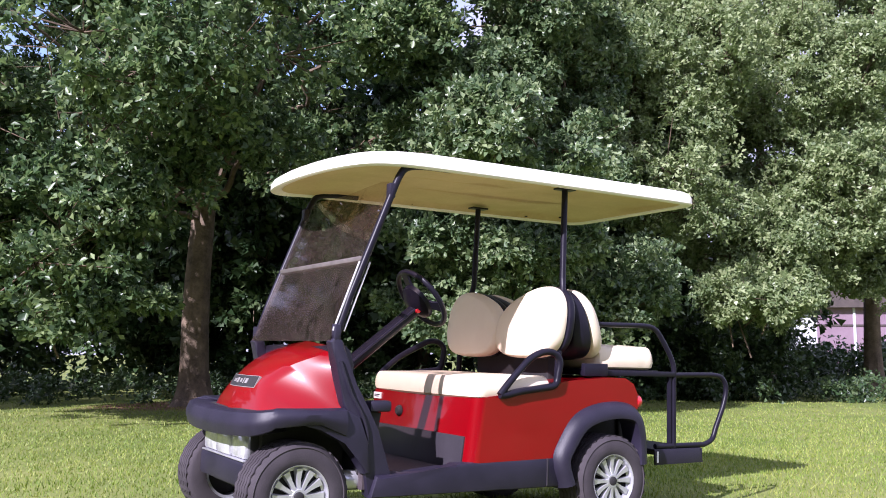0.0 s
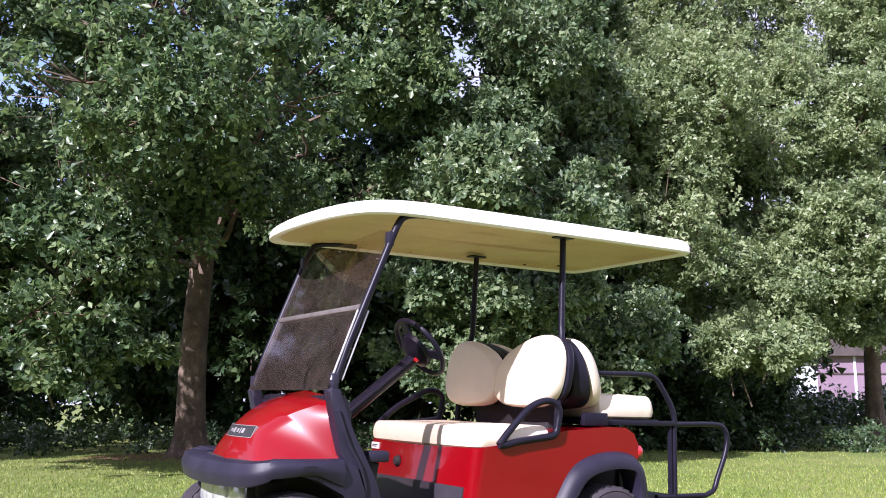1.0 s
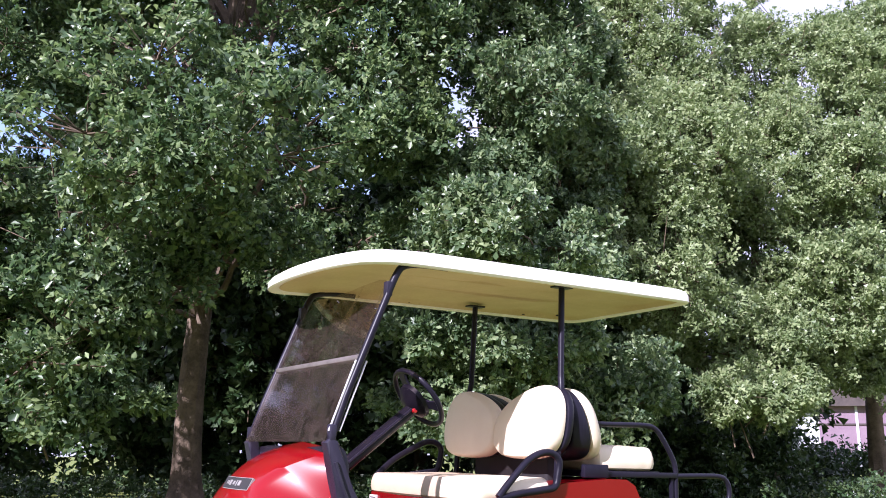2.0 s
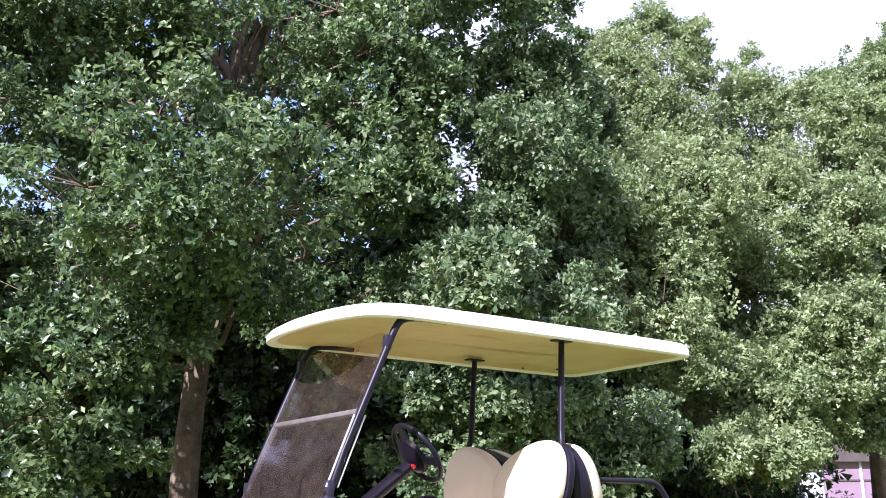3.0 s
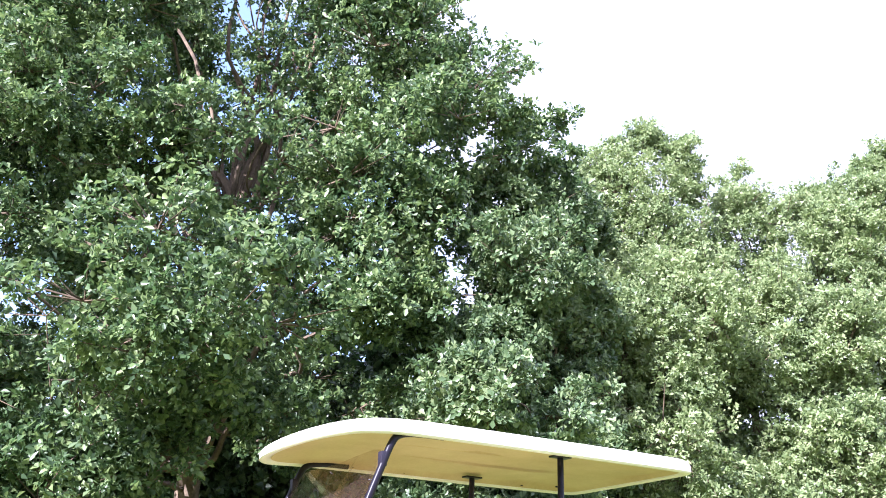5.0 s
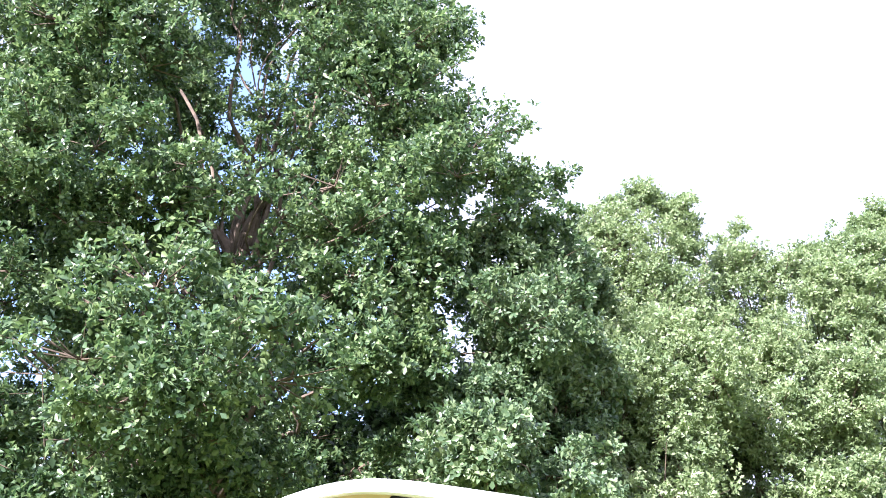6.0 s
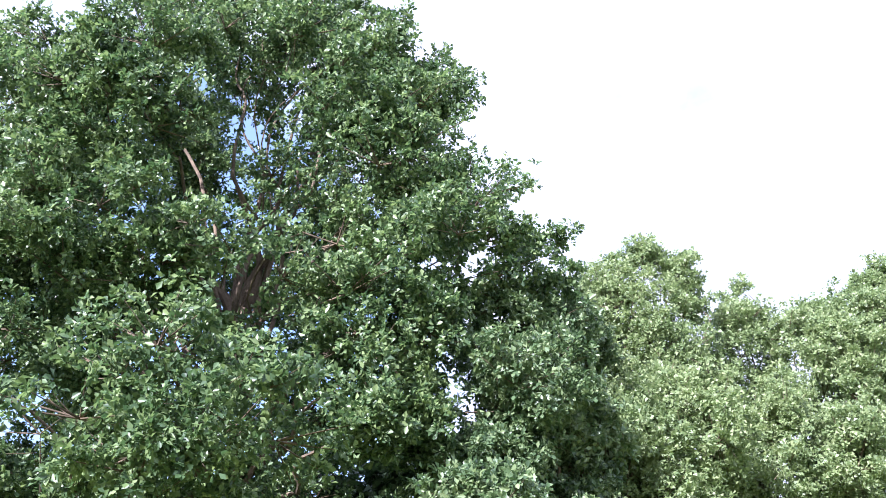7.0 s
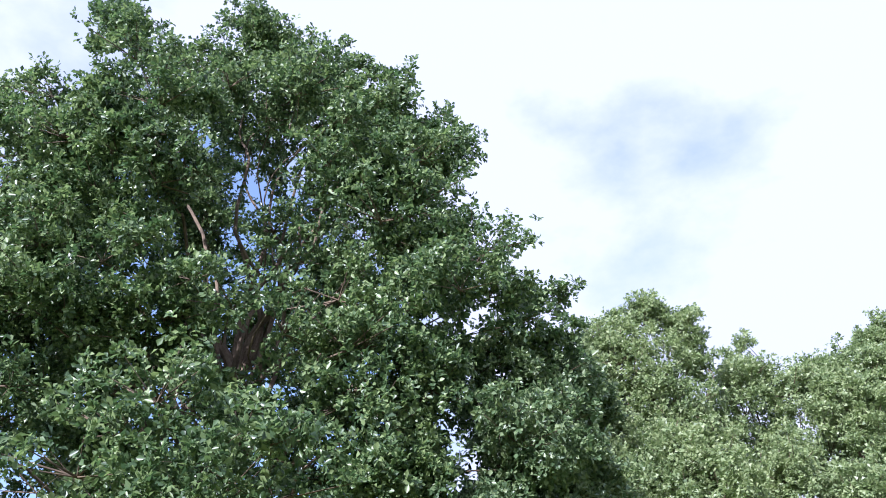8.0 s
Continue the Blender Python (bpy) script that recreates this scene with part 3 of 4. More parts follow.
# rear seat
bm = pillow(bmesh.new(), [(-0.455 + 0.435 - (u - 0.36) * 0.87, v * 0.91) for u, v in bench_outline(0.36, 0.835, 0.5)], lambda u, v, d: Vector((u, v, 0.786 + d)), 0.125, 0.09, 0.10)
part("rear_cushion", bm, VINYL, cart, "cream vinyl rear seat cushion")
bm = box(bmesh.new(), -0.46, 0.04, -0.44, 0.44, 0.752, 0.785, 0.006)
part("rear_seat_pan", bm, FRAME, cart)
for sgn in (1, -1):
    y = 0.452 * sgn
    bm = box(bmesh.new(), -0.045, 0.115, y + 0.022 * sgn - 0.016, y + 0.022 * sgn + 0.016, 0.748, 0.815, 0.006)
    part("seat_bracket", bm, FRAME, cart)
    bm = box(bmesh.new(), -0.56, 0.10, y - 0.017, y + 0.017, 0.752, 0.780, 0.004)
    part("seat_rail", bm, FRAME, cart, "black steel seat rail")
    bar = [(0.16, y, 1.022)] + smooth_line([(-0.10, y, 1.024), (-0.34, y, 1.028), (-0.42, y, 1.010), (-0.47, y, 0.960), (-0.535, y, 0.868), (-0.562, y, 0.80), (-0.562, y, 0.70), (-0.560, y, 0.36)], 4)
    part("arm_bar", tube(bmesh.new(), bar, 0.0145, 10), FRAME, cart, "black steel rear side bar")
    bm = tube(bmesh.new(), [(-0.534, y - 0.006, 0.76), (-0.534, y - 0.006, 0.34)], 0.014, 8)
    part("foot_upright", bm, FRAME, cart)
    grab = [(-0.56, y, 0.762)] + smooth_line([(-0.72, y, 0.765), (-0.89, y, 0.765), (-0.955, y, 0.745), (-0.985, y, 0.69), (-0.965, y, 0.60), (-0.90, y, 0.47), (-0.865, y, 0.40), (-0.80, y, 0.372)], 4) + [(-0.42, y, 0.372)]
    part("grab_bar", tube(bmesh.new(), grab, 0.0145, 10), FRAME, cart, "black steel grab bar")
bm = box(bmesh.new(), -0.765, -0.405, -0.46, 0.46, 0.345, 0.358, 0.003)
foot = part("foot_platform", bm, PLASTIC, cart, "dark folding rear foot platform")
for y0, y1 in ((-0.466, -0.452), (0.452, 0.466)):
    bm = slab(bmesh.new(), [(-0.412, 0.272), (-0.778, 0.276), (-0.755, 0.356), (-0.405, 0.352)], y0, y1, 0.003)
    part("platform_skirt", bm, PLASTIC, foot)
    bm = box(bmesh.new(), -0.432, -0.420, y0 - 0.001, y1 + 0.002, 0.285, 0.345)
    part("platform_reflector", bm, WHITE, foot, "pale reflector strip", smooth=False)
bm = box(bmesh.new(), -0.78, -0.765, -0.46, 0.46, 0.276, 0.356, 0.004)
part("platform_skirt", bm, PLASTIC, foot)
bm = box(bmesh.new(), -0.45, -0.20, -0.34, 0.34, 0.34, 0.37, 0.006)
part("platform_beam", bm, FRAME, cart)
bm = box(bmesh.new(), -0.29, -0.20, -0.40, 0.40, 0.32, 0.74, 0.012)
part("bag_well_panel", bm, DARK, cart)

# windscreen struts, poles and steering
for sgn in (1, -1):
    y = 0.505 * sgn
    line = [(1.470, 0.50 * sgn, 0.66), (1.508, 0.503 * sgn, 0.78), (1.548, y, 0.86), (1.545, y, 0.905), (1.485, y, 1.085), (1.277, 0.512 * sgn, 1.620)] + smooth_line(
        [(1.264, 0.512 * sgn, 1.650), (1.238, 0.512 * sgn, 1.690), (1.190, 0.512 * sgn, 1.712), (1.10, 0.51 * sgn, 1.722), (0.98, 0.51 * sgn, 1.724)], 3)
    strut = part("windscreen_strut", tube(bmesh.new(), line, 0.0175, 10), FRAME, cart, "dark painted steel strut")
    for off in (0.026, -0.026) if sgn > 0 else ():
        ed = [(1.537 + off, y + 0.006 * sgn, 0.93), (1.421 + off, y + 0.006 * sgn, 1.245)]
        part("strut_channel", tube(bmesh.new(), ed, 0.0046, 6), CHANNEL, strut, "bright edge channel")
    for zz, xx in ((0.925, 1.552), (1.585, 1.305)):
        bm = box(bmesh.new(), xx - 0.022, xx + 0.008, y - 0.021, y + 0.021, zz - 0.035, zz + 0.035, 0.006)
        part("screen_clip", bm, PLASTIC, strut)
    px = 0.205
    line = [(0.285, 0.47 * sgn, 0.72), (0.270, 0.475 * sgn, 0.95)] + smooth_line([(0.252, 0.465 * sgn, 1.13), (0.228, 0.440 * sgn, 1.20), (0.218, 0.425 * sgn, 1.26)], 3) + [(px, 0.418 * sgn, 1.735)]
    pole = part("canopy_pole", tube(bmesh.new(), line, 0.0165, 10), FRAME, cart, "dark steel canopy pole")
    bm = box(bmesh.new(), px - 0.055, px + 0.055, 0.418 * sgn - 0.03, 0.418 * sgn + 0.03, 1.728, 1.738, 0.003)
    part("pole_flange", bm, FRAME, pole)

col0, col1 = Vector((1.36, 0.27, 0.785)), Vector((1.015, 0.27, 1.058))
bm = tube(bmesh.new(), [col0, col1], 0.032, 12)
column = part("steering_column", bm, FRAME, cart, "dark steering column")
for sgn in (1, -1):
    part("column_seam", tube(bmesh.new(), [col0 + Vector((0, 0.03 * sgn, 0.012)), col1 + Vector((0, 0.03 * sgn, 0.012))], 0.007, 6), PLASTIC, column)
bm = lathe(bmesh.new(), [(0.0005, 0.018), (0.012, 0.017), (0.015, 0.0)], 14)
bm.transform(Matrix.Translation((1.022, 0.298, 1.050)))
part("column_lamp", bm, TAIL, column, "small red knob")
axis = (col1 - col0).normalized()
wheel_m = Matrix.Translation(col1 + axis * 0.045 + Vector((0.02, 0, 0.015))) @ axis.to_track_quat("Y", "Z").to_matrix().to_4x4()
bm = bmesh.new()
ring_pts = 40
prof = [(0.158 + 0.0135 * math.cos(2 * math.pi * k / 10), 0.02 + 0.0135 * math.sin(2 * math.pi * k / 10)) for k in range(11)]
lathe(bm, prof, ring_pts)
bm.transform(wheel_m)
swheel = part("steering_wheel", bm, FRAME, cart, "black steering wheel")
bm = lathe(bmesh.new(), [(0.0005, 0.012), (0.055, 0.010), (0.095, 0.0), (0.09, -0.02), (0.04, -0.055), (0.0005, -0.06)], 24)
for a in (20, 160, 270):
    rot = Matrix.Rotation(radians(a), 4, "Y")
    loft(bm, [[rot @ Vector((r, yy + 0.006, -w)), rot @ Vector((r, yy + 0.006, w)), rot @ Vector((r, yy - 0.006, w)), rot @ Vector((r, yy - 0.006, -w))] for r, w, yy in ((0.05, 0.032, 0.0), (0.11, 0.022, 0.006), (0.160, 0.030, 0.016))])
bm.transform(wheel_m)
part("wheel_spokes", bm, FRAME, swheel)
bm = box(bmesh.new(), -0.03, 0.03, 0.008, 0.018, -0.02, 0.02, 0.004)
bm.transform(wheel_m)
part("scorecard_clip", bm, SILVER, swheel)

# tinted windscreen in two hinged panes
screen = holder("windscreen", cart)
screen["label"] = "tinted acrylic windscreen folded in two panes"


def screen_x(z):
    return 1.568 - (z - 0.885) * 0.388


SEAM_Z = 1.262
bm = slab(bmesh.new(), [(screen_x(0.885), 0.885), (screen_x(SEAM_Z), SEAM_Z), (screen_x(SEAM_Z) + 0.006, SEAM_Z), (screen_x(0.885) + 0.006, 0.885)], -0.497, 0.497, 0)
part("lower_pane", bm, GLASS, screen, smooth=False)
bm = bmesh.new()
top = [(-0.497, 1.585), (-0.44, 1.640), (-0.36, 1.650), (-0.20, 1.640), (0.0, 1.636), (0.20, 1.648), (0.36, 1.652), (0.44, 1.640), (0.497, 1.585)]
low = [bm.verts.new((screen_x(SEAM_Z), y, SEAM_Z)) for y, z in top]
hi = [bm.verts.new((screen_x(z), y, z)) for y, z in top]
for i in range(len(top) - 1):
    bm.faces.new((low[i], low[i + 1], hi[i + 1], hi[i]))
bmesh.ops.solidify(bm, geom=list(bm.faces), thickness=0.006)
part("upper_pane", bm, GLASS, screen, smooth=False)
bm = box(bmesh.new(), screen_x(SEAM_Z) - 0.004, screen_x(SEAM_Z) + 0.012, -0.495, 0.495, SEAM_Z - 0.011, SEAM_Z + 0.011, 0.003)
part("hinge_strip", bm, EDGE, screen, "pale hinge strip")


# canopy
def canopy_outline(grow=0.0):
    half = [(1.615, 0.0), (1.606, 0.15), (1.580, 0.30), (1.535, 0.42), (1.46, 0.515), (1.35, 0.553), (1.15, 0.562), (0.6, 0.566), (0.1, 0.562), (-0.35, 0.556), (-0.58, 0.545), (-0.645, 0.515), (-0.668, 0.44), (-0.672, 0.25), (-0.672, 0.0)]
    pts = half + [(x, -y) for x, y in half[-2:0:-1]]
    return [(0.42 + (x - 0.42) * (1 + grow / 1.09), y * (1 + grow / 0.566)) for x, y in round_outline(pts, 3)]


def canopy_low(x):
    return 1.722 - 0.026 * (x + 0.67) / 2.1 - (0.035 * max(0.0, (x - 1.15) / 0.46) ** 2)


def canopy_rings(shell):
    rings = []
    for grow, dz in shell:
        rings.append([Vector((x, y, canopy_low(x) + dz * (1 - 0.18 * max(0.0, (x - 1.1) / 0.5)))) for x, y in canopy_outline(grow)])
    return rings


bm = bmesh.new()
loft(bm, canopy_rings([(-0.055, 0.030), (-0.040, 0.006), (-0.022, 0.0), (-0.006, 0.002), (0.0, 0.010), (-0.002, 0.045), (-0.012, 0.066), (-0.035, 0.080), (-0.09, 0.088), (-0.22, 0.094), (-0.42, 0.096)]), cap=False)
bm.verts.ensure_lookup_table()
n = len(canopy_outline())
vs = list(bm.verts)
bm.faces.new(vs[-n:])
canopy = part("canopy", bm, CANOPY, cart, "cream moulded canopy roof")
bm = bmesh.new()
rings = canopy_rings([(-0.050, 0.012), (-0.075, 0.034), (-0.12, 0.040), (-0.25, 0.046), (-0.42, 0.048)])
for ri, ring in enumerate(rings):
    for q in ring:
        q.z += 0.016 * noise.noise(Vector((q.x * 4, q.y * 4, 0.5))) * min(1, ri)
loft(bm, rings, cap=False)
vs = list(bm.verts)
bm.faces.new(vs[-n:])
part("canopy_liner", bm, LINER, canopy, "yellowish canopy underside, darker than the cream top")
for x, y in ((0.95, -0.515), (0.62, -0.515), (-0.22, -0.505), (-0.42, -0.40), (0.95, 0.515), (-0.30, 0.50)):
    bm = lathe(bmesh.new(), [(0.0005, -0.008), (0.010, -0.007), (0.012, 0.0)], 12)
    bm.transform(Matrix.Translation((x, y, canopy_low(x) + 0.018)) @ Matrix.Rotation(radians(90), 4, "X") @ Matrix.Diagonal((1, -1, 1, 1)))
    part("canopy_bolt", bm, DARK, canopy, "black bolt head")


# ---- trees ----
def leaf_mesh(name, material, centres, spread, twigs, per, length, width, rng, parent=None, droop=0.15, simple=False):
    """Clumps of leaf sprays: each clump carries twig tips on its skin, each twig tip a rosette of folded leaves."""
    c = np.repeat(np.asarray(centres), twigs, axis=0)
    r = np.repeat(np.asarray(spread), twigs, axis=0)
    k = len(c)
    d = rng.normal(size=(k, 3))
    d /= np.linalg.norm(d, axis=1, keepdims=True)
    d[:, 2] = np.where(d[:, 2] < -0.5, -d[:, 2], d[:, 2])
    tip = c + d * r * rng.uniform(0.25, 1.15, size=(k, 1))
    aim = d + rng.normal(size=(k, 3)) * 0.45 + np.array((0, 0, 0.15))
    aim /= np.linalg.norm(aim, axis=1, keepdims=True)
    tip, aim = np.repeat(tip, per, axis=0), np.repeat(aim, per, axis=0)
    m = len(tip)
    side = rng.normal(size=(m, 3))
    side -= (side * aim).sum(1, keepdims=True) * aim
    side /= np.linalg.norm(side, axis=1, keepdims=True)
    splay = rng.uniform(0.5, 1.5, size=(m, 1))
    along = aim * np.cos(splay) + side * np.sin(splay)
    along[:, 2] -= droop
    along /= np.linalg.norm(along, axis=1, keepdims=True)
    normal = aim * np.sin(splay) - side * np.cos(splay) + rng.normal(size=(m, 3)) * 0.35
    normal[:, 2] += 0.25
    normal -= (normal * along).sum(1, keepdims=True) * along
    normal /= np.linalg.norm(normal, axis=1, keepdims=True)
    across = np.cross(along, normal)
    ln = length * rng.uniform(0.65, 1.25, size=(m, 1))
    wd = ln * width / length * rng.uniform(0.8, 1.2, size=(m, 1))
    base = tip + along * rng.uniform(-0.02, 0.05, size=(m, 1)) + rng.normal(size=(m, 3)) * 0.025
    mid = base + along * ln * 0.64
    if simple:
        v = np.empty((m, 3, 3), np.float32)
        v[:, 0] = base
        v[:, 1] = base + along * ln + across * wd * 0.5
        v[:, 2] = base + along * ln * 0.85 - across * wd * 0.5
        tri = np.array((0, 1, 2), np.int32)
    else:
        v = np.empty((m, 4, 3), np.float32)
        v[:, 0] = base
        v[:, 1] = mid + across * wd * 0.5 + normal * wd * 0.16
        v[:, 2] = base + along * ln - normal * ln * 0.10
        v[:, 3] = mid - across * wd * 0.5 + normal * wd * 0.16
        tri = np.array((0, 1, 2, 0, 2, 3), np.int32)
    n, q = v.shape[1], len(tri)
    loops = (tri[None, :] + n * np.arange(m, dtype=np.int32)[:, None]).ravel()
    me = bpy.data.meshes.new(name)
    me.vertices.add(m * n)
    me.vertices.foreach_set("co", v.ravel())
    me.loops.add(m * q)
    me.loops.foreach_set("vertex_index", loops)
    me.polygons.add(m * q // 3)
    me.polygons.foreach_set("loop_start", np.arange(0, m * q, 3, dtype=np.int32))
    me.update(calc_edges=True)
    me.materials.append(material)
    ob = new(name, me)
    ob.parent = parent
    return ob


def lobe_clumps(lobes, size, rng, cover=1.2, hollow=(), back=0.45, shoots=9, rise=0.7, pockets=()):
    """Boughs over the skins of the crown's lobes, each carrying leafy shoots on its outer side; gaps run inwards along the limbs.
    Gives the shoots' centres and radii, and the twigs as pairs of ends."""
    inward = np.array((-0.22, 0.86, 0.46))
    inward /= np.linalg.norm(inward)
    pts, rad, ends = [], [], []
    for cx, cy, cz, rx, ry, rz in lobes:
        b = min(size, 0.62 * min(rx, rz) + 0.12)
        many = shoots if rx > 0.3 else 3
        core, axes = np.array((cx, cy, cz)), np.maximum(np.array((rx, ry, rz)) - 0.5 * b, np.array((rx, ry, rz)) * 0.4)
        area = 4 * math.pi * (((rx * ry) ** 1.6 + (rx * rz) ** 1.6 + (ry * rz) ** 1.6) / 3) ** (1 / 1.6)
        count = max(4, int(area / (math.pi * b * b) * cover * (0.6 if rx < 0.7 else 1.0)))
        d = rng.normal(size=(count, 3))
        d /= np.linalg.norm(d, axis=1, keepdims=True)
        f = 0.66 + 0.34 * rng.random((count, 1)) ** 0.7
        f = np.where(rng.random((count, 1)) < 0.16, f * 0.6, f)
        bough = core + d * f * axes
        keep = ((d[:, 1] < 0.35) | (rng.random(count) < back)) & (bough[:, 2] > 0.4)
        bough, d = bough[keep], d[keep]
        br = b * rng.uniform(0.55, 1.2, size=(len(bough), 1))
        root = bough - d * 0.55 - np.array((0, 0, 0.4)) + rng.normal(size=bough.shape) * 0.15
        ends.append(np.stack((root, bough), 1)[rng.random(len(bough)) < 0.3])
        o = np.repeat(d, many, axis=0) * 0.6 + rng.normal(size=(len(bough) * many, 3)) * 0.8 + np.array((0, 0, 0.22))
        o /= np.linalg.norm(o, axis=1, keepdims=True)
        stem, r = np.repeat(bough, many, axis=0), np.repeat(br, many, axis=0)
        p = stem + o * r * np.array((1.0, 1.0, rise)) * (0.25 + 1.05 * rng.random((len(o), 1)) ** 0.8)
        bare = np.stack((stem, p), 1)
        alive = p[:, 2] > 0.3
        for hx, hy, hz, hr in hollow:
            q = p - np.array((hx, hy, hz))
            q -= (q @ inward)[:, None] * inward * 0.9
            alive &= (np.linalg.norm(q, axis=1) > hr) | (rng.random(len(p)) < 0.34)
        for hx, hy, hz, hr in pockets:
            alive &= (np.linalg.norm(p - np.array((hx, hy, hz)), axis=1) > hr) | (rng.random(len(p)) < 0.1)
        ends.append(bare[alive | (rng.random(len(p)) < 0.3)])
        pts.append(p[alive])
        rad.append((r * rng.uniform(0.22, 0.52, size=r.shape))[alive] * np.array((1.0, 1.0, rise)))
    return np.vstack(pts), np.vstack(rad), np.vstack(ends)


def twig_mesh(ends, radius, material, parent):
    """Thin three-sided tapering twigs between pairs of ends, in one mesh."""
    a, b = ends[:, 0], ends[:, 1]
    d = b - a
    ln = np.linalg.norm(d, axis=1, keepdims=True) + 1e-6
    d = d / ln
    u = np.cross(d, np.array((0.31, 0.2, 0.93)))
    u /= np.linalg.norm(u, axis=1, keepdims=True) + 1e-6
    w = np.cross(d, u)
    r = radius * np.clip(ln / 0.6, 0.5, 2.2)
    v = np.empty((len(a), 6, 3))
    for k in range(3):
        c, s = math.cos(k * 2.0944), math.sin(k * 2.0944)
        v[:, k] = a + (u * c + w * s) * r
        v[:, k + 3] = b + (u * c + w * s) * r * 0.35
    quad = np.array(((0, 1, 4, 3), (1, 2, 5, 4), (2, 0, 3, 5)))
    faces = (quad[None] + 6 * np.arange(len(a))[:, None, None]).reshape(-1, 4)
    me = bpy.data.meshes.new("brushwood")
    me.from_pydata(v.reshape(-1, 3).tolist(), [], faces.tolist())
    me.materials.append(material)
    me.shade_smooth()
    ob = new("brushwood", me)
    ob.parent = parent
    tagged(ob, kind="stuff")
    return ob


def wander(a, b, rng, bend=0.12, steps=6):
    a, b = Vector(a), Vector(b)
    ln = (b - a).length
    pts = [a]
    for k in range(1, steps):
        t = k / steps
        pts.append(a.lerp(b, t) + Vector(rng.normal(size=3)) * ln * bend * 0.35 + Vector((0, 0, ln * bend * math.sin(math.pi * t))))
    return smooth_line(pts + [b], 3)


def build_tree(name, label, foot, radius, fork, lobes, size, leaf, leaf_len, leaf_wid, twigs, per, seed, bark, cover=1.2, hollow=(), limbs=14, lean=(0, 0), back=0.3, simple=False, arms=(), shoots=9, rise=0.75, pockets=()):
    rng = np.random.default_rng(seed)
    fx, fy = foot
    fz = ground_z(fx, fy)
    ob = holder(name, m=Matrix.Translation((fx, fy, fz)))
    tagged(ob, label, "tree")
    inv = np.array((fx, fy, fz))
    # trunk with a flared, fluted foot
    bm = bmesh.new()
    rings = []
    zs = [-0.15, 0.0, 0.06, 0.15, 0.3, 0.55, 0.9, 1.4, 2.0, 2.7, 3.5] + [3.5 + (fork - 3.5) * k / 6 for k in range(1, 7)] if fork > 4 else [-0.15, 0, 0.08, 0.2, 0.5, 1.0, 1.6, fork * 0.8, fork]
    top_c = None
    for z in zs:
        t = max(z, 0) / fork
        r = radius * (1 - 0.45 * t) + radius * 0.75 * math.exp(-max(z, 0) / 0.22)
        cx = lean[0] * t ** 2 + 0.03 * math.sin(z * 1.1 + seed)
        cy = lean[1] * t ** 2 + 0.03 * math.cos(z * 0.9 + seed)
        ring = []
        for k in range(20):
            a = 2 * math.pi * k / 20
            f = 1 + 0.07 * math.sin(3 * a + seed + z * 0.3) + 0.05 * math.sin(7 * a + z) + 0.25 * math.exp(-max(z, 0) / 0.2) * max(0, math.sin(2.5 * a + seed)) + 0.04 * noise.noise(Vector((math.cos(a) * 3, math.sin(a) * 3, z * 3)))
            ring.append((cx + r * f * math.cos(a), cy + r * f * math.sin(a), z))
        rings.append(ring)
        top_c = Vector((cx, cy, z))
    loft(bm, rings)
    part("trunk", bm, bark, ob)
    centres, spread, ends = lobe_clumps(lobes, size, rng, cover, hollow, back, shoots, rise, pockets)
    twig_mesh(ends - inv, 0.011, TWIG, ob)
    # limbs from the upper trunk into the lobes, then to single clumps
    targets = [Vector(l[:3]) - Vector(inv) for l in lobes]
    pick = rng.choice(len(centres), min(limbs, len(centres)), replace=False)
    reach = [(t, 0.30) for t in targets] + [(Vector(centres[i] - inv), 0.16) for i in pick]
    for tgt, share in reach:
        h = min(max(tgt.z * 0.55, fork * 0.45), fork)
        t = h / fork
        start = Vector((lean[0] * t * t, lean[1] * t * t, h))
        line = wander(start, tgt, rng)
        r0 = radius * share * (1.1 - 0.4 * t)
        nn = len(line)
        tube(bm := bmesh.new(), line, r0, 7, radii=[r0 * (1 - 0.8 * i / (nn - 1)) for i in range(nn)])
        part("limb", bm, bark, ob)
    for r0, *line in arms:
        line = smooth_line([Vector(q) - Vector(inv) for q in line], 5)
        nn = len(line)
        tube(bm := bmesh.new(), line, r0, 9, radii=[r0 * (1 - 0.7 * i / (nn - 1)) for i in range(nn)])
        part("limb", bm, bark, ob)
    leaf_mesh("crown", leaf, centres - inv, spread, twigs, per, leaf_len, leaf_wid, rng, ob, simple=simple)
    return ob


OAK_CROWN = [(-4.7, 15.6, 10.2, 5.4, 4.6, 6.35), (-1.05, 13.9, 10.8, 1.75, 1.6, 2.0), (-2.3, 14.6, 14.1, 1.3, 1.3, 1.4), (0.15, 13.6, 8.7, 1.6, 1.5, 1.8), (-9.3, 14.8, 10.4, 3.3, 3.0, 4.2),
             (-5.3, 12.5, 11.6, 1.9, 1.2, 2.1), (-7.6, 15.0, 11.2, 1.7, 1.4, 2.2), (-5.6, 17.6, 8.6, 3.0, 1.0, 2.8), (-4.0, 17.2, 10.6, 2.6, 1.0, 2.6), (-1.2, 13.3, 7.2, 1.3, 1.2, 1.6), (-0.74, 13.0, 6.7, 1.1, 0.9, 1.35), (-2.3, 14.5, 15.0, 1.15, 0.95, 0.9), (-6.9, 14.5, 16.2, 0.95, 0.8, 0.8), (-1.1, 14.2, 13.6, 0.95, 0.8, 0.95)]
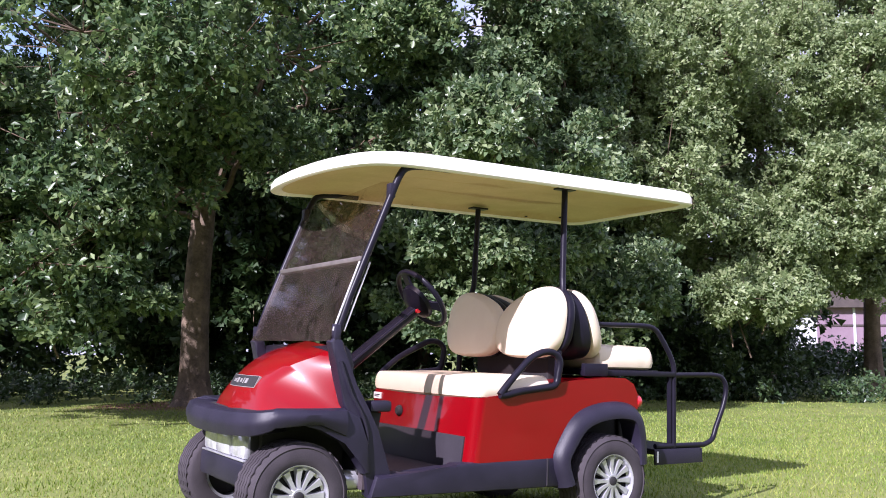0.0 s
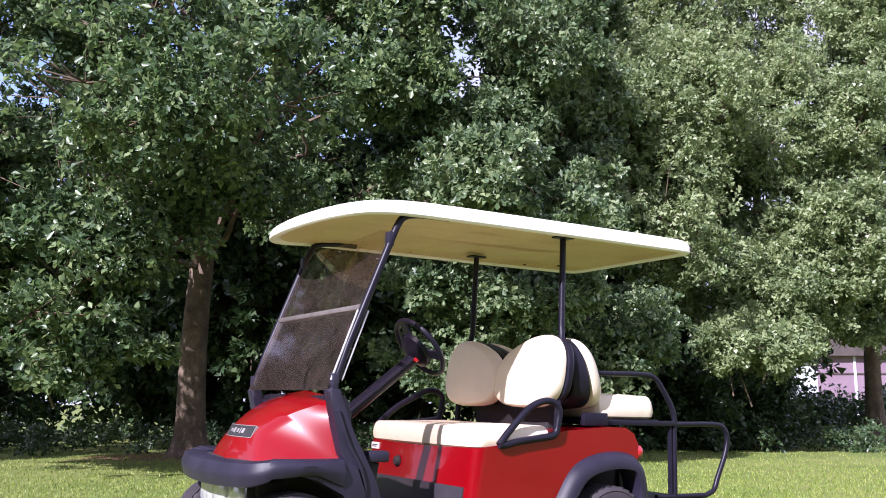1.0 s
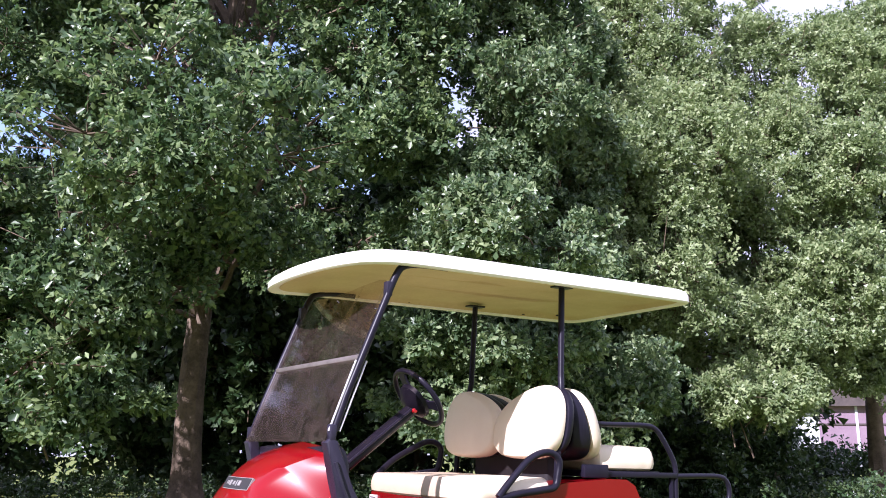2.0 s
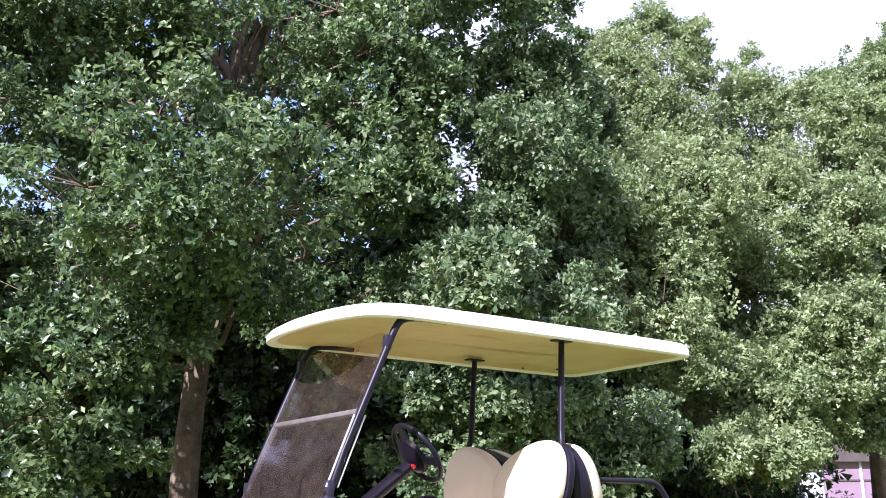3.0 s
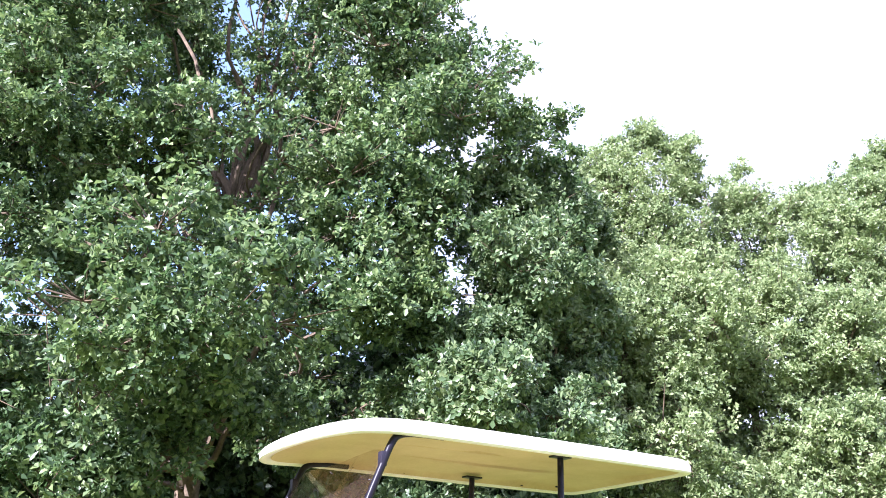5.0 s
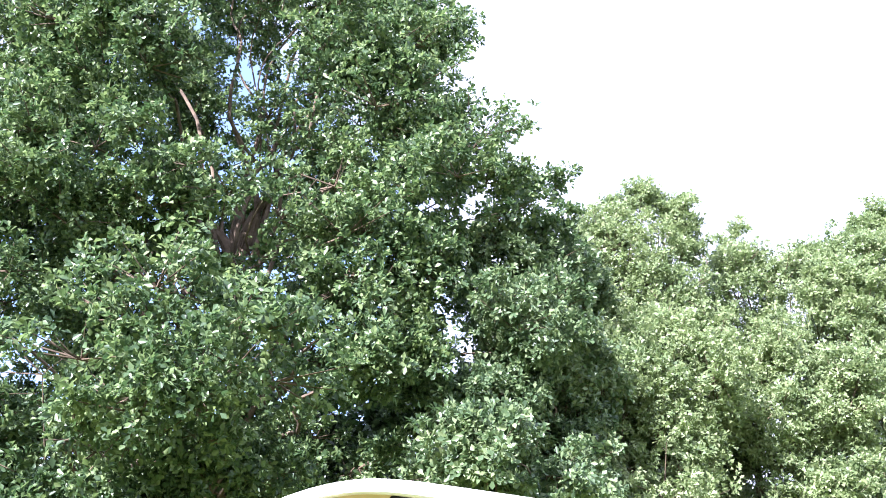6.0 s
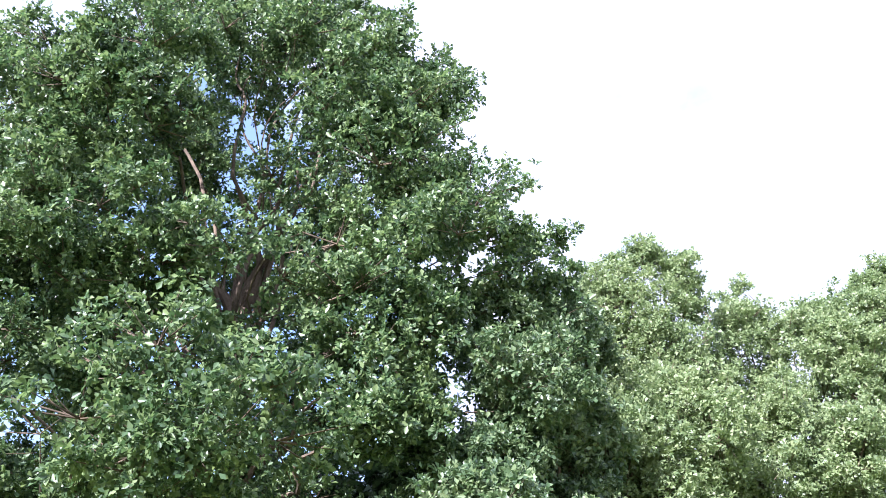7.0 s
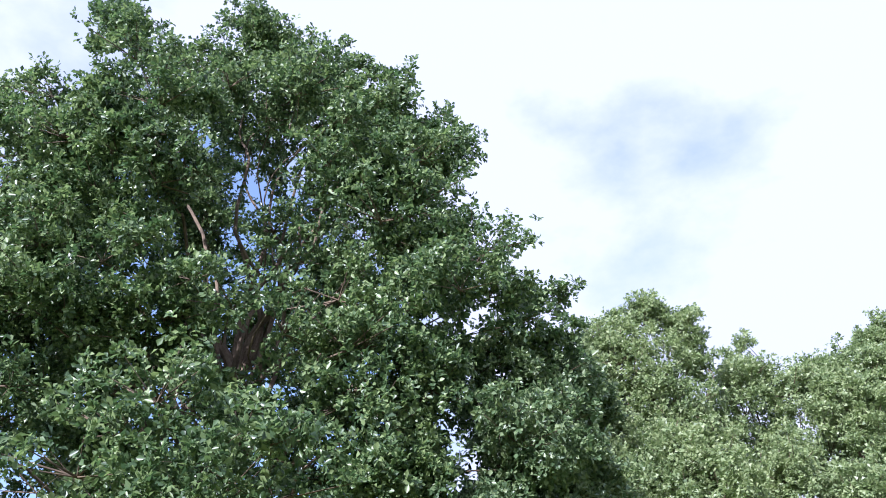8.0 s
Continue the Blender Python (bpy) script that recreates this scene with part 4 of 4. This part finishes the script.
OAK_TUFTS = [(-6.05, 12.2, 8.25, 1.1, 0.8, 0.9), (-4.62, 12.6, 8.08, 0.9, 0.7, 0.8), (-4.0, 15.5, 14.57, 1.0, 0.8, 1.0), (-5.43, 16.5, 12.47, 1.1, 0.8, 1.1), (-4.29, 14.6, 16.24, 1.0, 0.8, 0.8), (-0.16, 14.0, 12.86, 0.75, 0.6, 0.9), (1.85, 14.5, 8.81, 0.65, 0.55, 0.8)]
OAK_SKIRT = [(-5.38, 16.8, 13.77, 1.1, 0.7, 1.1), (-7.4, 16.8, 10.62, 1.1, 0.7, 1.1), (0.26, 15.6, 7.2, 1.3, 0.8, 1.3), (-1.67, 15.6, 7.1, 1.2, 0.8, 1.1),
             (-7.2, 11.4, 4.2, 2.3, 1.7, 2.0), (-4.7, 10.9, 3.8, 1.5, 1.3, 1.4), (-2.9, 10.7, 4.7, 1.9, 1.4, 1.4), (-0.78, 12.6, 5.3, 0.9, 0.8, 0.6), (-5.0, 10.9, 2.05, 1.5, 1.0, 1.15), (-6.4, 11.6, 2.7, 1.3, 1.0, 1.2),
             (-1.9, 14.6, 4.3, 1.3, 1.0, 0.9), (-3.0, 12.2, 3.5, 0.9, 0.8, 0.6), (-4.85, 11.5, 2.3, 0.9, 0.7, 0.65), (-4.05, 11.2, 1.35, 0.75, 0.6, 0.4), (-5.2, 11.5, 1.6, 0.6, 0.5, 0.55), (-3.8, 11.3, 2.95, 0.8, 0.65, 0.5)]
OAK_HOLES = [(-5.0, 14.5, 9.04, 0.32), (-3.61, 14.5, 8.12, 0.44), (-2.5, 14.5, 7.46, 0.36), (-2.81, 14.5, 10.14, 0.34), (-2.01, 14.5, 11.05, 0.25), (-0.38, 14.5, 11.45, 0.19), (-1.45, 14.5, 8.23, 0.22),
             (-4.37, 14.5, 9.77, 0.14), (-5.71, 14.5, 11.66, 0.19), (-3.86, 14.5, 6.82, 0.22), (-5.68, 13, 3.24, 0.22), (-6.39, 13, 5.74, 0.22), (-0.98, 12.5, 4.11, 0.62), (-3.32, 14.5, 8.81, 0.32)]
OAK_POCKETS = [(-5.4, 11.3, 5.3, 0.9), (-3.85, 11.3, 5.3, 0.9), (-4.48, 10.6, 4.6, 0.8), (-2.86, 10.6, 4.6, 0.7)]
OAK_ARMS = [(0.13, (-3.75, 15.0, 7.3), (-3.71, 15.0, 8.14), (-4.05, 15.0, 8.84), (-4.8, 15.0, 9.32), (-5.18, 15.0, 9.76), (-5.78, 15.0, 10.46)),
            (0.12, (-3.74, 15.0, 7.4), (-3.68, 15.0, 8.2), (-3.48, 15.0, 8.96), (-3.08, 15.0, 9.82), (-2.88, 15.0, 10.73), (-2.43, 15.0, 11.54)),
            (0.09, (-3.85, 15.1, 6.7), (-4.93, 15.0, 7.68), (-5.89, 15.0, 7.91), (-6.66, 15.0, 8.72), (-7.2, 15.0, 9.32)),
            (0.09, (-3.71, 15.0, 7.8), (-3.33, 15.0, 9.08), (-3.53, 15.0, 10.07), (-3.97, 15.0, 11.13)),
            (0.07, (-3.75, 15.0, 7.5), (-2.76, 15.0, 8.6), (-1.52, 15.0, 8.96), (-0.9, 15.0, 9.57))]
build_tree("oak_tree", "tall broad oak with dark leaves and bare lower trunk", (-4.17, 15.5), 0.235, 7.6, OAK_CROWN + OAK_TUFTS + OAK_SKIRT, 0.78, OAK, 0.105, 0.063, 9, 8, 3, BARK, 1.34, OAK_HOLES, 14, (0.42, -0.5), 0.2, arms=OAK_ARMS, shoots=11, pockets=OAK_POCKETS)

MID_LOBES = [(0.87, 11.3, 3.65, 1.15, 0.9, 0.62), (1.28, 13.2, 5.77, 1.15, 0.9, 1.05), (0.77, 12.9, 2.36, 1.6, 1.2, 0.6), (2.6, 14.2, 1.95, 1.1, 0.9, 0.85), (1.9, 14.0, 3.9, 1.05, 0.9, 1.2),
             (0.84, 14.2, 7.5, 1.15, 0.9, 1.0), (2.3, 14.6, 5.4, 0.95, 0.9, 1.3), (0.2, 13.4, 4.9, 0.8, 0.7, 0.7), (0.0, 13.0, 1.5, 1.0, 0.7, 0.7), (1.6, 13.6, 1.2, 1.1, 0.8, 0.8), (1.76, 14.5, 8.0, 0.9, 0.7, 0.9), (1.55, 13.8, 6.1, 0.95, 0.8, 0.85), (2.35, 15.4, 7.9, 0.85, 0.7, 0.85), (2.35, 14.0, 3.45, 0.8, 0.7, 0.6)]
build_tree("oak_tree", "smaller bushy oak with low hanging green foliage behind the cart", (2.0, 14.2), 0.13, 4.8, MID_LOBES, 0.62, OAK_B, 0.096, 0.056, 9, 10, 5, BARK, 1.7, [(-0.98, 12.5, 4.11, 0.65)], 12, shoots=11)

C_LOBES = [(4.35, 18.5, 8.9, 1.65, 1.3, 2.1), (4.71, 18.5, 11.0, 0.45, 0.4, 0.75), (3.48, 18.5, 10.3, 0.45, 0.4, 0.8), (5.7, 18.5, 10.7, 0.4, 0.35, 0.7), (4.1, 15.8, 5.75, 1.55, 1.2, 1.3), (3.8, 15.3, 4.0, 1.25, 1.0, 1.25), (2.9, 15.0, 5.8, 0.95, 0.8, 1.0),
           (3.2, 17.8, 7.4, 1.2, 1.0, 1.6), (5.6, 18.2, 7.0, 1.3, 1.1, 1.6), (4.0, 18.5, 10.9, 0.22, 0.2, 0.6), (5.2, 18.5, 11.1, 0.2, 0.2, 0.6), (4.4, 18.5, 11.3, 0.2, 0.2, 0.55), (3.1, 18.4, 9.9, 0.25, 0.2, 0.6), (5.9, 18.5, 10.2, 0.2, 0.2, 0.5)]
build_tree("alder_tree", "slender yellowish green tree with fine leaves and an open top", (5.5, 19.2), 0.13, 7.5, C_LOBES, 0.55, ALDER, 0.080, 0.058, 9, 9, 7, BARK, 2.0, (), 16, simple=True, shoots=12, rise=1.25)
D_LOBES = [(7.17, 19.5, 9.0, 1.0, 0.8, 1.7), (7.52, 19.5, 11.0, 0.3, 0.25, 0.65), (6.98, 17.5, 6.28, 1.8, 1.4, 1.4), (5.6, 16.5, 2.95, 1.4, 1.0, 0.7), (5.1, 15.6, 1.75, 1.15, 0.7, 0.36), (7.45, 17.0, 4.02, 1.3, 1.0, 1.3),
           (6.3, 17.4, 4.4, 1.2, 0.9, 0.9), (7.8, 18.0, 2.45, 1.2, 0.8, 0.55), (6.5, 17.0, 2.1, 0.8, 0.6, 0.45), (8.6, 18.6, 2.7, 1.1, 0.8, 0.5), (7.0, 19.5, 10.6, 0.2, 0.2, 0.5), (7.9, 19.5, 10.2, 0.2, 0.2, 0.5)]
build_tree("alder_tree", "yellowish green tree with low spreading sunlit branches", (7.3, 20.6), 0.14, 7.0, D_LOBES, 0.55, ALDER, 0.080, 0.056, 9, 9, 9, BARK, 2.0, (), 16, simple=True, shoots=12, rise=1.1)
E_LOBES = [(8.87, 19.2, 8.7, 1.5, 1.2, 1.7), (10.77, 20.0, 11.3, 0.45, 0.4, 0.8), (8.87, 19.5, 10.5, 0.35, 0.3, 0.5), (10.6, 19.6, 9.0, 1.5, 1.2, 2.0), (9.0, 18.6, 5.8, 1.8, 1.4, 1.8), (10.3, 19.0, 6.0, 1.6, 1.3, 2.0),
           (9.9, 19.0, 3.8, 1.3, 1.0, 0.9), (8.9, 18.6, 3.4, 1.2, 0.9, 0.7), (9.4, 19.5, 10.4, 0.2, 0.2, 0.5), (10.2, 19.8, 10.9, 0.22, 0.2, 0.5)]
build_tree("alder_tree", "yellowish green tree with a dark bare trunk", (10.35, 22.0), 0.20, 7.0, E_LOBES, 0.55, ALDER, 0.080, 0.058, 9, 9, 11, BARK, 2.0, (), 14, simple=True, shoots=12, rise=1.2)

# a tree outside the view, added to cast shade on the left ground
UNSEEN_LOBES = [(-11.6, 12.6, 5.2, 2.6, 2.2, 3.6), (-10.6, 12.4, 2.2, 1.8, 1.5, 1.8)]
build_tree("oak_tree", "unseen oak added left of the view to shade the ground beneath the trees", (-11.8, 13.2), 0.18, 5.0, UNSEEN_LOBES, 0.8, OAK, 0.15, 0.11, 7, 9, 17, BARK, 1.4, (), 8, simple=True)
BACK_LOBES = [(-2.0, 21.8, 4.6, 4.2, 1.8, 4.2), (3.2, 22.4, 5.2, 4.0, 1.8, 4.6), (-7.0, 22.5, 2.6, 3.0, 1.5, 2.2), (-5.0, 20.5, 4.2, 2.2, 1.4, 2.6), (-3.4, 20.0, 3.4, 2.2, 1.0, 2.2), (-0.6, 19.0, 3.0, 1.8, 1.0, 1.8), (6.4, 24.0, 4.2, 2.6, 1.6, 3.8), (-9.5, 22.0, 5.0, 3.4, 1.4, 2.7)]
build_tree("oak_tree", "oak standing behind the front trees, its shade put into dark leaf colour", (-0.5, 22.2), 0.16, 5.0, BACK_LOBES, 0.9, SHADE_LEAF, 0.20, 0.15, 7, 8, 13, BARK, 2.0, (), 10, simple=True)


def build_undergrowth(name, label, x0, x1, y0, y1, height, count, size, leaf, leaf_len, twigs, per, seed):
    rng = np.random.default_rng(seed)
    x = rng.uniform(x0, x1, count)
    y = rng.uniform(y0, y1, count)
    z = rng.uniform(0.0, 1.0, count) ** 0.8 * height(x) * rng.uniform(0.7, 1.0, count)
    c = np.stack((x, y, z), 1)
    s = size * rng.uniform(0.6, 1.2, (count, 1)) * np.ones((1, 3))
    tagged(leaf_mesh(name, leaf, c, s, twigs, per, leaf_len, leaf_len * 0.7, rng, simple=True), label, "shrubs", kind="stuff")


# the leaf colour of these low plants carries the shade under the crowns
build_undergrowth("undergrowth", "dense undergrowth beneath the trees, its leaves coloured dark for the shade", -24, 8.6, 20.5, 25.5, lambda x: 4.3 + 0.8 * np.sin(x * 0.7), 820, 0.8, SHADE_LEAF, 0.20, 22, 7, 21)
build_undergrowth("shrubbery", "shrubs beneath the yellowish trees, coloured dark for the shade there", 3.0, 6.8, 17.3, 19.2, lambda x: 1.7 + 0.3 * np.sin(x * 2.1), 150, 0.5, SHADE_LEAF, 0.10, 24, 9, 29)
# two out-of-view foliage belts, added to darken what the red paint reflects
build_undergrowth("unseen_belt", "unseen foliage belt added behind the lawn to darken reflections", -60, 60, -46, -38, lambda x: 14.5 + 2.5 * np.sin(x * 0.3), 620, 3.0, SHADE_LEAF, 0.9, 16, 7, 27)
build_undergrowth("unseen_belt", "unseen foliage belt added beside the lawn to darken reflections", -56, -48, -40, 26, lambda x: 12.5 + 2.0 * np.sin(x * 0.3), 330, 3.0, SHADE_LEAF, 0.9, 16, 7, 31)
build_undergrowth("hedge", "low hedge along the lawn's far edge, coloured dark for its shade", 6.0, 30, 24.0, 27.0, lambda x: np.where((x > 9.5) & (x < 14), 0.98, 2.4), 380, 0.6, SHADE_LEAF, 0.13, 22, 8, 23)
build_undergrowth("ground_ivy", "low leafy plants on the ground beneath the oak", -14, 9, 16.2, 20.5, lambda x: 0.28 + 0 * x, 220, 0.30, SHADE_LEAF, 0.08, 16, 8, 25)


# ---- distance ----
def build_house():
    ob = holder("house", m=Matrix.Translation((20.5, 46.0, ground_z(20.5, 46.0))))
    tagged(ob, "distant lilac-walled building with a white end wall behind the hedge", "building")
    bm = box(bmesh.new(), -1.6, 9.0, 0.0, 6.0, 0.0, 3.2)
    wall = part("wall", bm, WALL, ob, smooth=False)
    bm = box(bmesh.new(), -3.4, -1.6, 0.2, 6.0, 0.0, 3.0)
    part("white_wall", bm, WHITEWALL, ob, "white rendered end wall", smooth=False)
    for x in (0.15, 3.6, 6.8):
        bm = box(bmesh.new(), x, x + 0.12, -0.06, 0.0, 0.0, 3.2)
        part("downpipe", bm, WHITEWALL, wall, smooth=False)
    bm = box(bmesh.new(), -1.6, 9.0, -0.05, 0.0, 2.28, 2.36)
    part("ledge", bm, TILE, wall, smooth=False)
    bm = bmesh.new()
    slab(bm, [(-3.7, 3.2), (9.3, 3.2), (8.6, 4.2), (-3.0, 4.2)], -0.4, 6.4, 0)
    part("roof", bm, TILE, ob, smooth=False)


build_house()


# ---- grass ----
def build_grass():
    rng = np.random.default_rng(41)
    m = 180000
    # densest about the cart, thinning outwards
    r = 12.5 * np.abs(rng.normal(size=m)) ** 0.8 * 0.62
    f = rng.uniform(0, 2 * math.pi, m)
    x, y = 0.9 + r * np.cos(f) * 1.05, 7.6 + r * np.sin(f) * 0.85
    z = np.array([ground_z(a, b) for a, b in zip(x.tolist(), y.tolist())])
    h = rng.uniform(0.012, 0.030, m) * (1 + 0.9 * (rng.random(m) < 0.04))
    w = 0.0022 + 0.0005 * np.hypot(x, y)
    a = rng.uniform(0, math.pi, m)
    lx, ly = rng.normal(size=m) * 0.45 * h, rng.normal(size=m) * 0.45 * h
    v = np.empty((m, 3, 3), np.float32)
    v[:, 0] = np.stack((x - np.cos(a) * w, y - np.sin(a) * w, z - 0.004), 1)
    v[:, 1] = np.stack((x + np.cos(a) * w, y + np.sin(a) * w, z - 0.004), 1)
    v[:, 2] = np.stack((x + lx, y + ly, z + h), 1)
    me = bpy.data.meshes.new("grass")
    me.vertices.add(m * 3)
    me.vertices.foreach_set("co", v.ravel())
    me.loops.add(m * 3)
    me.loops.foreach_set("vertex_index", np.arange(m * 3, dtype=np.int32))
    me.polygons.add(m)
    me.polygons.foreach_set("loop_start", np.arange(0, m * 3, 3, dtype=np.int32))
    me.update(calc_edges=True)
    me.materials.append(BLADE)
    tagged(new("grass", me), "short mown grass blades with dry yellow tips", "grass", kind="stuff")


build_grass()
